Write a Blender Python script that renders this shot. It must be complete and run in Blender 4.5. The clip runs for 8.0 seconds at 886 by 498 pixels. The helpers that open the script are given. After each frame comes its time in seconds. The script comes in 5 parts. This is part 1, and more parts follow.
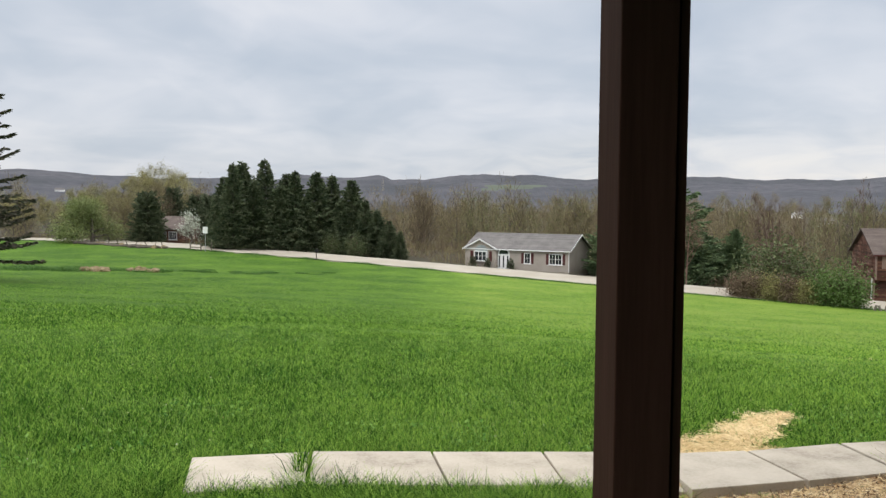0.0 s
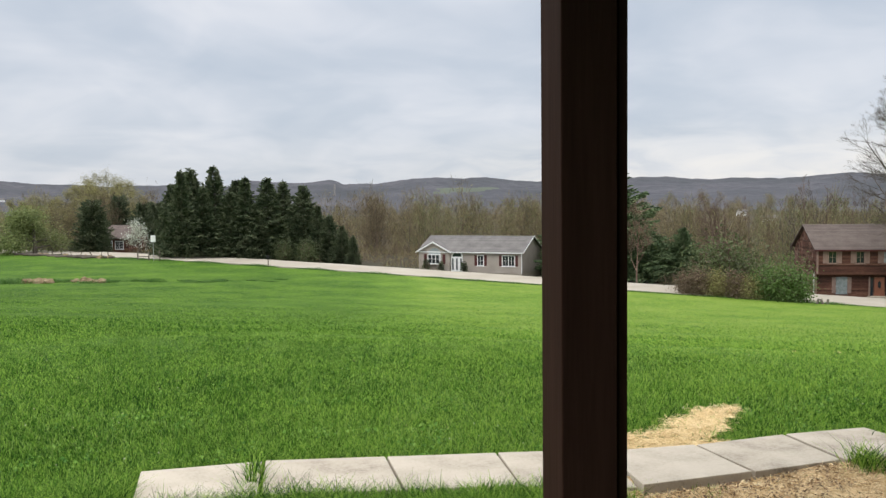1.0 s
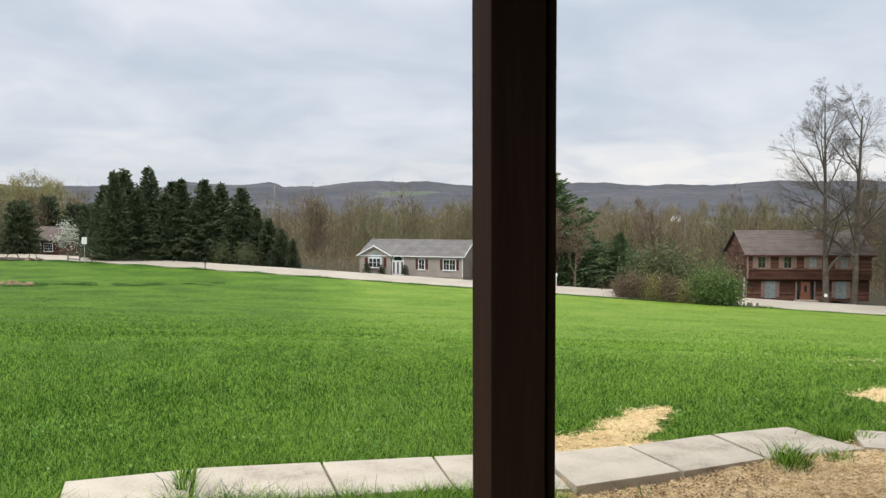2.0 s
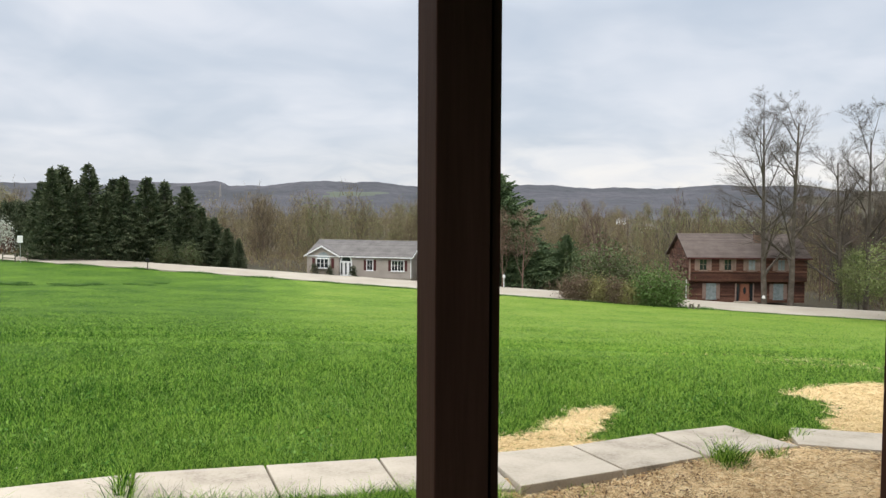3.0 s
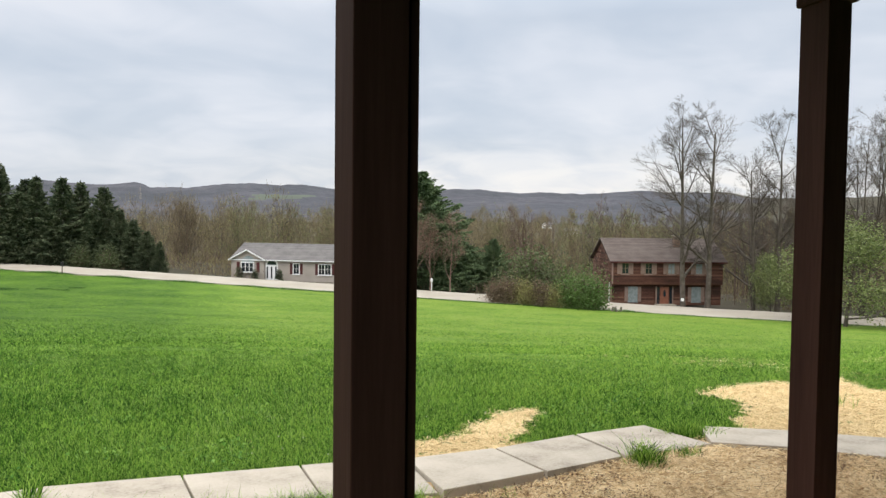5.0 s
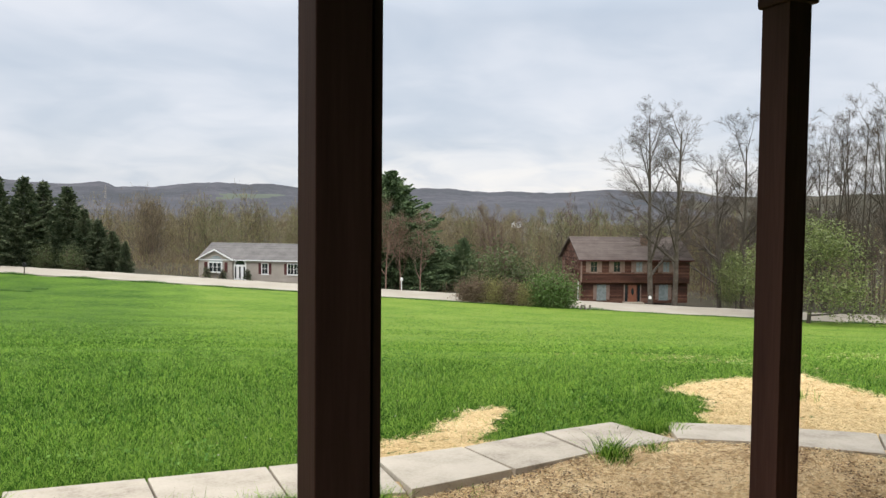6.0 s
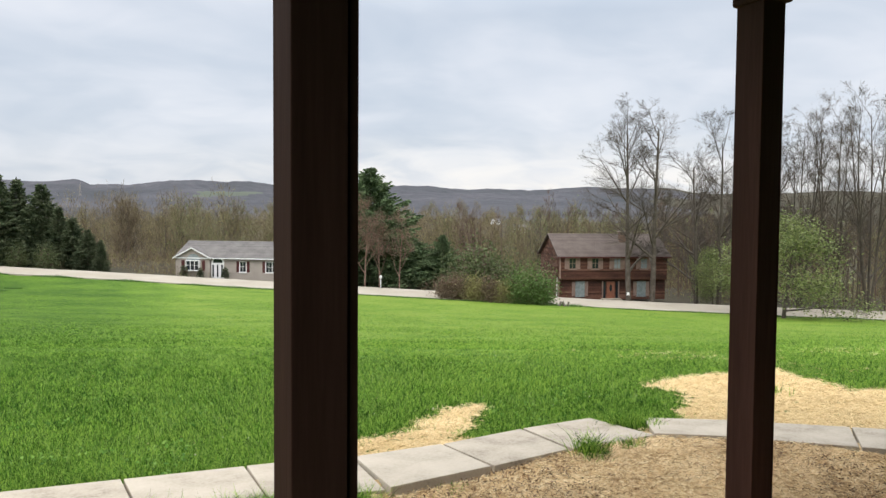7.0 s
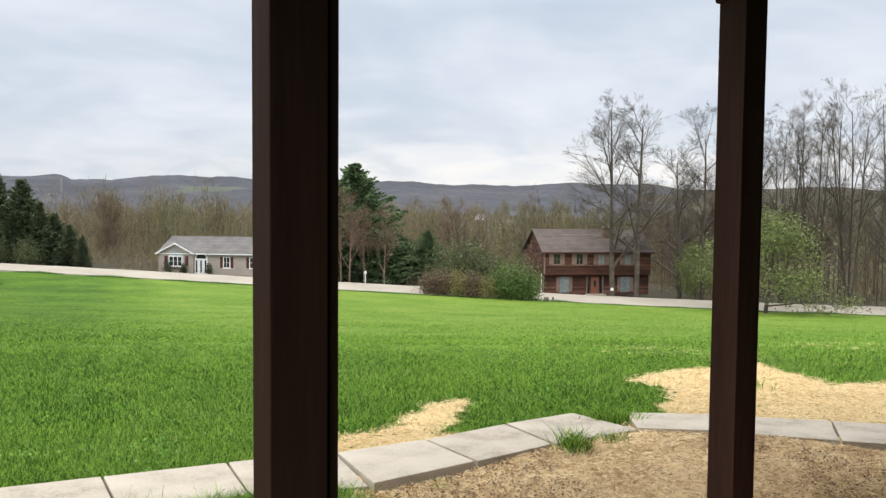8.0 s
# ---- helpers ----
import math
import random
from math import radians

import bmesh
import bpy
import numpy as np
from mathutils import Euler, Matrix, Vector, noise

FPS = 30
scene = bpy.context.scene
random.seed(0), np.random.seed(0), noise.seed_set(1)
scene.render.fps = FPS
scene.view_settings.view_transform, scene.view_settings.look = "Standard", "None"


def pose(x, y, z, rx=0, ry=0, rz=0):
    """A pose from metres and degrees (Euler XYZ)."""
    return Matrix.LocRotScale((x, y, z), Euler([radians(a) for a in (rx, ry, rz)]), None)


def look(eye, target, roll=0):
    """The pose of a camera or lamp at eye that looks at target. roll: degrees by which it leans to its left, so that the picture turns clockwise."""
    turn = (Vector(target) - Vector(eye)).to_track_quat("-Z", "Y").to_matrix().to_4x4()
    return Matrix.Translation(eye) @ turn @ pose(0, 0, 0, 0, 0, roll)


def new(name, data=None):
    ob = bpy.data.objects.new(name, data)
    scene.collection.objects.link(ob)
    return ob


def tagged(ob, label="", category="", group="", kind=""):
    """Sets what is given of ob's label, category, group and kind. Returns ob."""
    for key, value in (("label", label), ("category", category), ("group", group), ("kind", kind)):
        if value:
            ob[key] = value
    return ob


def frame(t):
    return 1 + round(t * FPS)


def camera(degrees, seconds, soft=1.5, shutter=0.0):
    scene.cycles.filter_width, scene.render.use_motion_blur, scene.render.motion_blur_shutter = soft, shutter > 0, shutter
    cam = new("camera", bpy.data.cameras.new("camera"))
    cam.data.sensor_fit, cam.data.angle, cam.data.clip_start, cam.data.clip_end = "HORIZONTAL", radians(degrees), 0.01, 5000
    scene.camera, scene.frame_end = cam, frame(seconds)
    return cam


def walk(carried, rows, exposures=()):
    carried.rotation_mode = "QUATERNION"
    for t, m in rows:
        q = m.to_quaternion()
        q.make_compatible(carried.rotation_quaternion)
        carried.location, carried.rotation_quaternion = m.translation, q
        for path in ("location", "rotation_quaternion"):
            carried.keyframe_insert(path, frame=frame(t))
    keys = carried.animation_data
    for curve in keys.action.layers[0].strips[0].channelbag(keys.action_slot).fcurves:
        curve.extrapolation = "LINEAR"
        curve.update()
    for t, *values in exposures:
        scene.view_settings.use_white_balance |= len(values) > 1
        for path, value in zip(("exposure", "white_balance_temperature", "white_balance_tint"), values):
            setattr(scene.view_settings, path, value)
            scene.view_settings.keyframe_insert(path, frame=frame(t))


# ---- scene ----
cam = camera(58.7, 8.0, soft=1.4)
# seconds, place, pitch, roll, yaw
PATH = [
    (0.0, 0.002, -0.010, 1.602, -3.36, -0.32, 0.01),
    (0.5, 0.009, -0.006, 1.602, -3.14, 0.32, -1.68),
    (1.0, 0.018, -0.010, 1.602, -3.12, 0.67, -3.44),
    (1.5, 0.031, -0.012, 1.603, -2.99, 0.49, -5.59),
    (3.0, 0.050, -0.008, 1.602, -2.80, -0.33, -11.41),
    (3.5, 0.053, -0.005, 1.602, -2.84, -0.51, -13.07),
    (4.0, 0.058, -0.004, 1.603, -2.81, -0.63, -14.48),
    (4.5, 0.066, -0.008, 1.604, -2.59, -0.68, -15.55),
    (6.0, 0.086, -0.008, 1.603, -2.52, -0.57, -18.82),
    (6.5, 0.090, -0.008, 1.604, -2.60, -0.52, -19.74),
    (7.0, 0.092, -0.006, 1.603, -2.70, -0.44, -20.34),
    (7.5, 0.098, -0.002, 1.602, -2.79, -0.42, -20.78),
    (8.0, 0.104, 0.004, 1.600, -3.01, -0.50, -21.44),
]
walk(cam, [(t, pose(x, y, z, 90 + p, r, w)) for t, x, y, z, p, r, w in PATH],
     exposures=[(0.0, -0.05), (3.0, 0.07), (6.5, 0.10), (8.0, 0.15)])

# ---- light: a bright overcast spring day, the sun a wide glow behind the cloud ----
SUN_UP, SUN_AZ = 52.0, 215.0
world = bpy.data.worlds.new("overcast_sky")
scene.world = world
world.use_nodes = True


class Nodes:
    """A small wrapper for building node trees."""

    def __init__(self, tree):
        self.tree = tree
        tree.nodes.clear()

    def add(self, kind, ins=None):
        n = self.tree.nodes.new(kind)
        for k, v in (ins or {}).items():
            sock = n.inputs[k]
            if isinstance(v, bpy.types.NodeSocket):
                self.tree.links.new(v, sock)
            else:
                sock.default_value = v
        return n

    def math(self, op, a, b=0.0, clamp=False):
        n = self.add("ShaderNodeMath", {0: a, 1: b})
        n.operation, n.use_clamp = op, clamp
        return n.outputs[0]

    def ramp(self, fac, *stops):
        n = self.add("ShaderNodeValToRGB", {"Fac": fac})
        el = n.color_ramp.elements
        while len(el) < len(stops):
            el.new(0.5)
        for e, (p, c) in zip(el, stops):
            e.position, e.color = p, (c if len(c) == 4 else (*c, 1.0)) if not isinstance(c, float) else (c, c, c, 1.0)
        return n.outputs["Color"]

    def mix(self, fac, a, b, blend="MIX"):
        n = self.add("ShaderNodeMix")
        n.data_type, n.blend_type = "RGBA", blend
        for key, v in ((0, fac), (6, a), (7, b)):
            if isinstance(v, bpy.types.NodeSocket):
                self.tree.links.new(v, n.inputs[key])
            else:
                n.inputs[key].default_value = (*v, 1.0) if isinstance(v, tuple) and len(v) == 3 else v
        return n.outputs[2]

    def noise(self, vec, scale, detail=4.0, rough=0.55, distortion=0.0):
        return self.add("ShaderNodeTexNoise", {"Vector": vec, "Scale": scale, "Detail": detail, "Roughness": rough,
                                               "Distortion": distortion}).outputs["Fac"]


def build_sky():
    n = Nodes(world.node_tree)
    sky = n.add("ShaderNodeTexSky")
    sky.sky_type, sky.sun_disc, sky.dust_density = "NISHITA", False, 2.0
    sky.sun_elevation, sky.sun_rotation = radians(SUN_UP), radians(SUN_AZ)
    way = n.add("ShaderNodeTexCoord").outputs["Generated"]
    sep = n.add("ShaderNodeSeparateXYZ", {"Vector": way})
    up = n.math("MAXIMUM", sep.outputs["Z"], 0.0)
    # the cloud sheet as a plane overhead, drawn together towards the horizon
    lift = n.math("ADD", up, 0.24)
    plane = n.add("ShaderNodeCombineXYZ", {0: n.math("DIVIDE", sep.outputs["X"], lift), 1: n.math("DIVIDE", sep.outputs["Y"], lift), 2: 0.0}).outputs[0]
    broad = n.noise(plane, 1.0, 4.0, 0.5, 0.5)
    fine = n.noise(plane, 3.0, 4.0, 0.5, 0.7)
    body = n.math("ADD", n.math("MULTIPLY", broad, 0.76), n.math("MULTIPLY", fine, 0.24))
    cloud = n.ramp(body, (0.34, (0.53, 0.60, 0.70)), (0.46, (0.62, 0.675, 0.76)), (0.56, (0.73, 0.765, 0.835)), (0.68, (0.86, 0.87, 0.91)))
    # a paler, warmer band low over the hills
    low = n.ramp(up, (0.0, 1.0), (0.045, 0.8), (0.10, 0.0))
    side = n.ramp(n.math("ADD", n.math("MULTIPLY", sep.outputs["X"], 0.5), 0.5), (0.50, 0.25), (0.62, 1.0), (0.82, 1.0), (0.95, 0.3))
    low = n.math("MULTIPLY", low, side)
    cloud = n.mix(n.math("MULTIPLY", low, n.ramp(fine, (0.34, 0.25), (0.58, 1.0))), cloud, (0.98, 0.95, 0.92))
    # an overcast sky is about three times as bright overhead as at the skyline
    rise = n.ramp(up, (0.0, (0.32, 0.32, 0.32)), (0.24, (0.335, 0.335, 0.335)), (0.55, (0.92, 0.875, 0.81)), (1.0, (1.3, 1.22, 1.11)))
    sheet = n.mix(1.0, cloud, rise, "MULTIPLY")
    both = n.add("ShaderNodeAddShader", {
        0: n.add("ShaderNodeBackground", {"Color": sheet, "Strength": 2.75}).outputs[0],
        1: n.add("ShaderNodeBackground", {"Color": sky.outputs[0], "Strength": 0.012}).outputs[0]})
    n.add("ShaderNodeOutputWorld", {"Surface": both.outputs[0]})


build_sky()
sun_data = bpy.data.lights.new("sun", "SUN")
sun_data.energy, sun_data.angle, sun_data.color = 0.9, radians(40), (1.0, 0.96, 0.90)
sun = new("sun", sun_data)
_a = radians(SUN_AZ)
sun.matrix_world = look((math.sin(_a) * 50, math.cos(_a) * 50, 50 * math.tan(radians(SUN_UP))), (0, 0, 0))


# ---- materials ----
def material(name, stops, scale=3.0, fine=40.0, rough=0.8, bump=0.3, bump_scale=None, metal=0.0, spec=0.3, stretch=(1, 1, 1), jitter=0.0,
             islands=0.0, coords="Object", fine_mix=0.35, soft=0.0, depth=0.02, paler=0.0):
    """A surface whose colour runs through the stops by broad and fine noise, with relief of its own."""
    m = bpy.data.materials.new(name)
    m.use_nodes = True
    n = Nodes(m.node_tree)
    if coords == "World":
        vec = n.add("ShaderNodeNewGeometry").outputs["Position"]
    else:
        vec = n.add("ShaderNodeTexCoord").outputs[coords]
    vec = n.add("ShaderNodeMapping", {"Vector": vec, "Scale": stretch}).outputs[0]
    a, b = n.noise(vec, scale, 5.0), n.noise(vec, fine, 3.0, 0.6)
    v = n.math("ADD", n.math("MULTIPLY", a, 1.0 - fine_mix), n.math("MULTIPLY", b, fine_mix))
    if jitter:
        v = n.math("ADD", v, n.math("MULTIPLY", n.math("SUBTRACT", n.add("ShaderNodeObjectInfo").outputs["Random"], 0.5), jitter))
    if islands:
        v = n.math("ADD", v, n.math("MULTIPLY", n.math("SUBTRACT", n.add("ShaderNodeNewGeometry").outputs["Random Per Island"], 0.5), islands))
    if paler:
        # colour moves along the stops with x, paler towards the straw's side of the place
        side = n.add("ShaderNodeSeparateXYZ", {"Vector": vec}).outputs["X"]
        for size, share in ((40.0, 0.25), (3.5, 0.75)):
            f = n.math("MAXIMUM", n.math("MINIMUM", n.math("DIVIDE", side, size), 1.0), -1.0)
            v = n.math("ADD", v, n.math("MULTIPLY", f, paler * share))
    count = len(stops)
    col = n.ramp(v, *[(0.32 + 0.36 * i / max(1, count - 1), c) for i, c in enumerate(stops)])
    relief = n.noise(vec, bump_scale or fine, 4.0, 0.65)
    bm_node = n.add("ShaderNodeBump", {"Height": relief, "Strength": bump, "Distance": depth})
    p = n.add("ShaderNodeBsdfPrincipled", {"Base Color": col, "Roughness": rough, "Metallic": metal, "Specular IOR Level": spec,
                                           "Normal": bm_node.outputs[0]})
    shader = p.outputs[0]
    if soft:
        glow = n.add("ShaderNodeBsdfTranslucent", {"Color": col})
        shader = n.add("ShaderNodeMixShader", {0: soft, 1: shader, 2: glow.outputs[0]}).outputs[0]
    n.add("ShaderNodeOutputMaterial", {"Surface": shader})
    return m


LAWN = material("lawn_turf", [(0.0481, 0.106, 0.014), (0.088, 0.168, 0.0205), (0.129, 0.221, 0.0291), (0.19, 0.271, 0.0475)], 0.22, 3.0, 0.75, 0.9, 22.0, coords="World", fine_mix=0.5, depth=0.08, spec=0.05, paler=0.12)
# darker lawn colour, the shade between near blades painted in
TURF_SHADE = material("painted_turf_shade", [(0.027, 0.063, 0.0081), (0.0522, 0.1062, 0.0126), (0.0765, 0.1305, 0.0198)], 1.2, 14.0, 0.9, 0.6, 30.0, coords="World", fine_mix=0.5, depth=0.03, spec=0.03)
# paler blade colour, painted as the highlight on lit tips
TIP = material("highlight_grass_blade", [(0.117, 0.2375, 0.038), (0.189, 0.323, 0.06175), (0.288, 0.4085, 0.114)], 0.5, 3.0, 0.55, 0.0, islands=0.5, coords="World", soft=0.3, spec=0.06, paler=0.10)
BLADE = material("grass_blade", [(0.0147, 0.061, 0.00788), (0.0681, 0.185, 0.0177), (0.158, 0.32, 0.0354), (0.313, 0.482, 0.0837)], 0.33, 2.2, 0.6, 0.0, islands=0.85, coords="World", soft=0.35, spec=0.06, paler=0.12)
SEED_HEAD = material("seed_head", [(0.30, 0.29, 0.10), (0.40, 0.40, 0.22), (0.52, 0.52, 0.40)], 3.0, 20.0, 0.9, 0.0, islands=0.5, coords="World")
CLOVER = material("clover_leaf", [(0.054, 0.1425, 0.024), (0.108, 0.2375, 0.036), (0.18, 0.3135, 0.064)], 1.0, 9.0, 0.55, 0.0, islands=0.6, coords="World", soft=0.2, spec=0.05)
WEED = material("weed_leaf", [(0.040, 0.10, 0.018), (0.072, 0.165, 0.028), (0.12, 0.22, 0.05)], 1.0, 9.0, 0.6, 0.0, islands=0.4, coords="World", soft=0.2)
FLOOR_WOODS = material("woodland_floor", [(0.027, 0.0279, 0.012), (0.045, 0.0397, 0.0216), (0.069, 0.0558, 0.0336)], 0.05, 1.0, 0.95, 0.4, coords="World", depth=0.3)
# leafless woods with the bluish grey of distance haze mixed into the colour
HILL = material("hazed_wooded_hill", [(0.02924, 0.0342, 0.0384), (0.05332, 0.0549, 0.06528), (0.09288, 0.0882, 0.1008)], 0.005, 0.05, 0.95, 0.35, 0.04, coords="World", depth=6.0, fine_mix=0.45)
FIELD = material("far_meadow", [(0.075, 0.088, 0.066), (0.095, 0.112, 0.078)], 0.01, 0.1, 0.95, 0.1, coords="World")
STRAW_BED = material("straw_mulch", [(0.38, 0.262, 0.118), (0.66, 0.495, 0.244), (0.82, 0.65, 0.353), (0.89, 0.737, 0.437)], 2.2, 55.0, 0.9, 1.0, 70.0, coords="World", fine_mix=0.6, depth=0.03, stretch=(1, 1, 1))
BED = material("trodden_straw", [(0.25, 0.155, 0.08), (0.60, 0.42, 0.22), (0.84, 0.65, 0.38), (0.91, 0.75, 0.47)], 2.4, 32.0, 0.9, 1.0, 60.0, coords="World", fine_mix=0.45, depth=0.02)
SOIL = material("dark_soil", [(0.10, 0.066, 0.042), (0.17, 0.112, 0.07), (0.28, 0.19, 0.12)], 3.0, 30.0, 0.95, 0.0, islands=0.4, coords="World", spec=0.02)
STRAW_DULL = material("trodden_stalk", [(0.285, 0.172, 0.0782), (0.608, 0.409, 0.189), (0.817, 0.623, 0.34), (0.874, 0.725, 0.451)], 1.3, 12.0, 0.8, 0.0, islands=0.75, coords="World")
STRAW = material("straw_stalk", [(0.5, 0.349, 0.151), (0.76, 0.572, 0.294), (0.89, 0.728, 0.42)], 2.0, 20.0, 0.7, 0.0, islands=0.5, coords="World")
CONCRETE = material("cast_concrete", [(0.266, 0.229, 0.178), (0.408, 0.357, 0.285), (0.475, 0.419, 0.339), (0.513, 0.456, 0.374)], 3.4, 60.0, 0.9, 0.25, 130.0, jitter=0.10, depth=0.004, fine_mix=0.3)
ROAD = material("worn_asphalt", [(0.315, 0.28, 0.225), (0.37, 0.333, 0.272), (0.425, 0.388, 0.325)], 0.25, 8.0, 0.95, 0.2, coords="World")
POST = material("dark_stained_wood", [(0.0294, 0.0146, 0.0106), (0.0451, 0.0221, 0.0162), (0.0647, 0.0324, 0.0241)], 4.0, 60.0, 0.75, 0.3, 40.0, stretch=(1, 1, 0.06), depth=0.004, spec=0.05)
BARK = material("grey_bark", [(0.060, 0.049, 0.038), (0.098, 0.082, 0.066), (0.15, 0.128, 0.108)], 2.0, 14.0, 0.95, 0.3, coords="World")
BARK_RED = material("reddish_bark", [(0.090, 0.060, 0.043), (0.138, 0.096, 0.072), (0.20, 0.15, 0.118)], 2.0, 14.0, 0.95, 0.3, coords="World")
BARK_PALE = material("pale_reddish_bark", [(0.15, 0.092, 0.068), (0.225, 0.148, 0.112), (0.31, 0.22, 0.175)], 2.0, 14.0, 0.95, 0.3, coords="World")
SPRUCE = material("spruce_needles", [(0.0455, 0.0659, 0.037), (0.083, 0.111, 0.0598), (0.144, 0.16, 0.0924)], 0.6, 5.0, 0.8, 0.0, islands=0.45, coords="World", spec=0.08)
PINE = material("pine_needles", [(0.06, 0.0936, 0.0479), (0.11, 0.16, 0.0775), (0.18, 0.236, 0.114)], 0.6, 5.0, 0.8, 0.0, islands=0.35, coords="World", spec=0.08)
PALE_LEAF = material("pale_young_leaf", [(0.125, 0.16, 0.055), (0.185, 0.225, 0.08), (0.26, 0.295, 0.115)], 0.8, 5.0, 0.6, 0.0, islands=0.4, coords="World", soft=0.3)
LEAF = material("young_leaf", [(0.0675, 0.1215, 0.0315), (0.108, 0.18, 0.045), (0.162, 0.2385, 0.0765)], 0.8, 5.0, 0.6, 0.0, islands=0.4, coords="World", soft=0.3)
GREY_LEAF = material("grey_green_leaf", [(0.0663, 0.0858, 0.0351), (0.1014, 0.1287, 0.0507), (0.1443, 0.1716, 0.0741)], 0.8, 5.0, 0.6, 0.0, islands=0.4, coords="World", soft=0.25)
SPRUCE_OPEN = material("thinning_needles", [(0.040, 0.046, 0.030), (0.070, 0.074, 0.048), (0.125, 0.110, 0.082)], 0.6, 5.0, 0.8, 0.0, islands=0.6, coords="World", spec=0.08)
TWIG = material("pale_twigs", [(0.115, 0.092, 0.056), (0.175, 0.142, 0.086), (0.25, 0.205, 0.125)], 0.03, 1.0, 0.95, 0.0, islands=0.5, coords="World")
BUD = material("spring_buds", [(0.20, 0.185, 0.075), (0.28, 0.26, 0.105), (0.37, 0.345, 0.145)], 0.6, 5.0, 0.7, 0.0, islands=0.4, coords="World", soft=0.25)
BUD_RED = material("reddish_buds", [(0.12, 0.0853, 0.0558), (0.166, 0.118, 0.0787), (0.219, 0.161, 0.112)], 0.6, 5.0, 0.7, 0.0, islands=0.4, coords="World", soft=0.2)
BLOSSOM = material("white_blossom", [(0.36, 0.3995, 0.288), (0.52, 0.561, 0.464), (0.624, 0.663, 0.584)], 0.8, 5.0, 0.7, 0.0, islands=0.3, coords="World", soft=0.2)
SIDING = material("beige_siding", [(0.33, 0.29, 0.25), (0.38, 0.335, 0.29), (0.42, 0.375, 0.33)], 0.7, 8.0, 0.75, 0.1)
LOG = material("red_brown_boards", [(0.040, 0.018, 0.012), (0.088, 0.036, 0.023), (0.140, 0.062, 0.040), (0.22, 0.12, 0.085)], 0.8, 14.0, 0.75, 0.3, stretch=(0.25, 1, 1), islands=0.15, jitter=0.20)
SHINGLE = material("grey_shingles", [(0.105, 0.098, 0.095), (0.15, 0.14, 0.135), (0.19, 0.18, 0.17)], 0.8, 9.0, 0.9, 0.4, islands=0.15)
SHINGLE_BROWN = material("brown_shingles", [(0.085, 0.066, 0.058), (0.12, 0.094, 0.083), (0.155, 0.125, 0.11)], 0.8, 9.0, 0.9, 0.4, islands=0.15)
WHITE = material("white_paint", [(0.70, 0.70, 0.68), (0.78, 0.78, 0.77), (0.83, 0.83, 0.82)], 2.0, 20.0, 0.5, 0.05)
SHUTTER = material("maroon_shutter", [(0.06, 0.016, 0.016), (0.085, 0.024, 0.022), (0.11, 0.035, 0.03)], 2.0, 20.0, 0.6, 0.05)
TAN = material("tan_shutter", [(0.20, 0.135, 0.105), (0.27, 0.185, 0.15), (0.33, 0.235, 0.195)], 2.0, 20.0, 0.7, 0.05)
DOOR_RED = material("orange_brown_door", [(0.19, 0.075, 0.045), (0.25, 0.10, 0.06), (0.30, 0.13, 0.08)], 2.0, 20.0, 0.5, 0.05)
CURTAIN = material("pale_curtain", [(0.16, 0.20, 0.20), (0.26, 0.30, 0.30), (0.36, 0.39, 0.38)], 3.0, 20.0, 0.9, 0.1)
BRICK = material("chimney_brick", [(0.14, 0.09, 0.07), (0.20, 0.13, 0.10), (0.26, 0.18, 0.15)], 2.0, 12.0, 0.9, 0.2)
FENCE_WOOD = material("weathered_timber", [(0.10, 0.085, 0.07), (0.17, 0.15, 0.125), (0.24, 0.21, 0.18)], 2.0, 20.0, 0.9, 0.3)
ROCK = material("field_stone", [(0.116, 0.0821, 0.0455), (0.218, 0.161, 0.091), (0.313, 0.253, 0.163)], 1.5, 9.0, 0.95, 0.5)
METAL = material("galvanised_steel", [(0.35, 0.36, 0.37), (0.45, 0.46, 0.47), (0.52, 0.53, 0.54)], 2.0, 20.0, 0.45, 0.05, metal=0.8)
BLACK = material("black_paint", [(0.012, 0.012, 0.013), (0.02, 0.02, 0.021), (0.03, 0.03, 0.03)], 2.0, 20.0, 0.5, 0.05)
DARK_ROOM = material("dim_interior", [(0.015, 0.015, 0.016), (0.025, 0.025, 0.026)], 2.0, 20.0, 0.9, 0.0)


def glass():
    m = bpy.data.materials.new("window_glass")
    m.use_nodes = True
    n = Nodes(m.node_tree)
    p = n.add("ShaderNodeBsdfPrincipled", {"Base Color": (0.02, 0.025, 0.03, 1), "Roughness": 0.06, "IOR": 1.5, "Specular IOR Level": 0.6})
    n.add("ShaderNodeOutputMaterial", {"Surface": p.outputs[0]})
    return m


GLASS = glass()


# ---- geometry helpers ----
def polar(az, r):
    """Plan position at a bearing (degrees, clockwise from ahead) and a distance from the gazebo's seat."""
    return r * math.sin(radians(az)), r * math.cos(radians(az))


def beside_road(az, d):
    """Plan position at a bearing from the seat, d metres on this side of the road's near edge."""
    a = radians(az)
    return polar(az, (84.52 - d) / (0.48 * math.sin(a) + 0.877 * math.cos(a)))


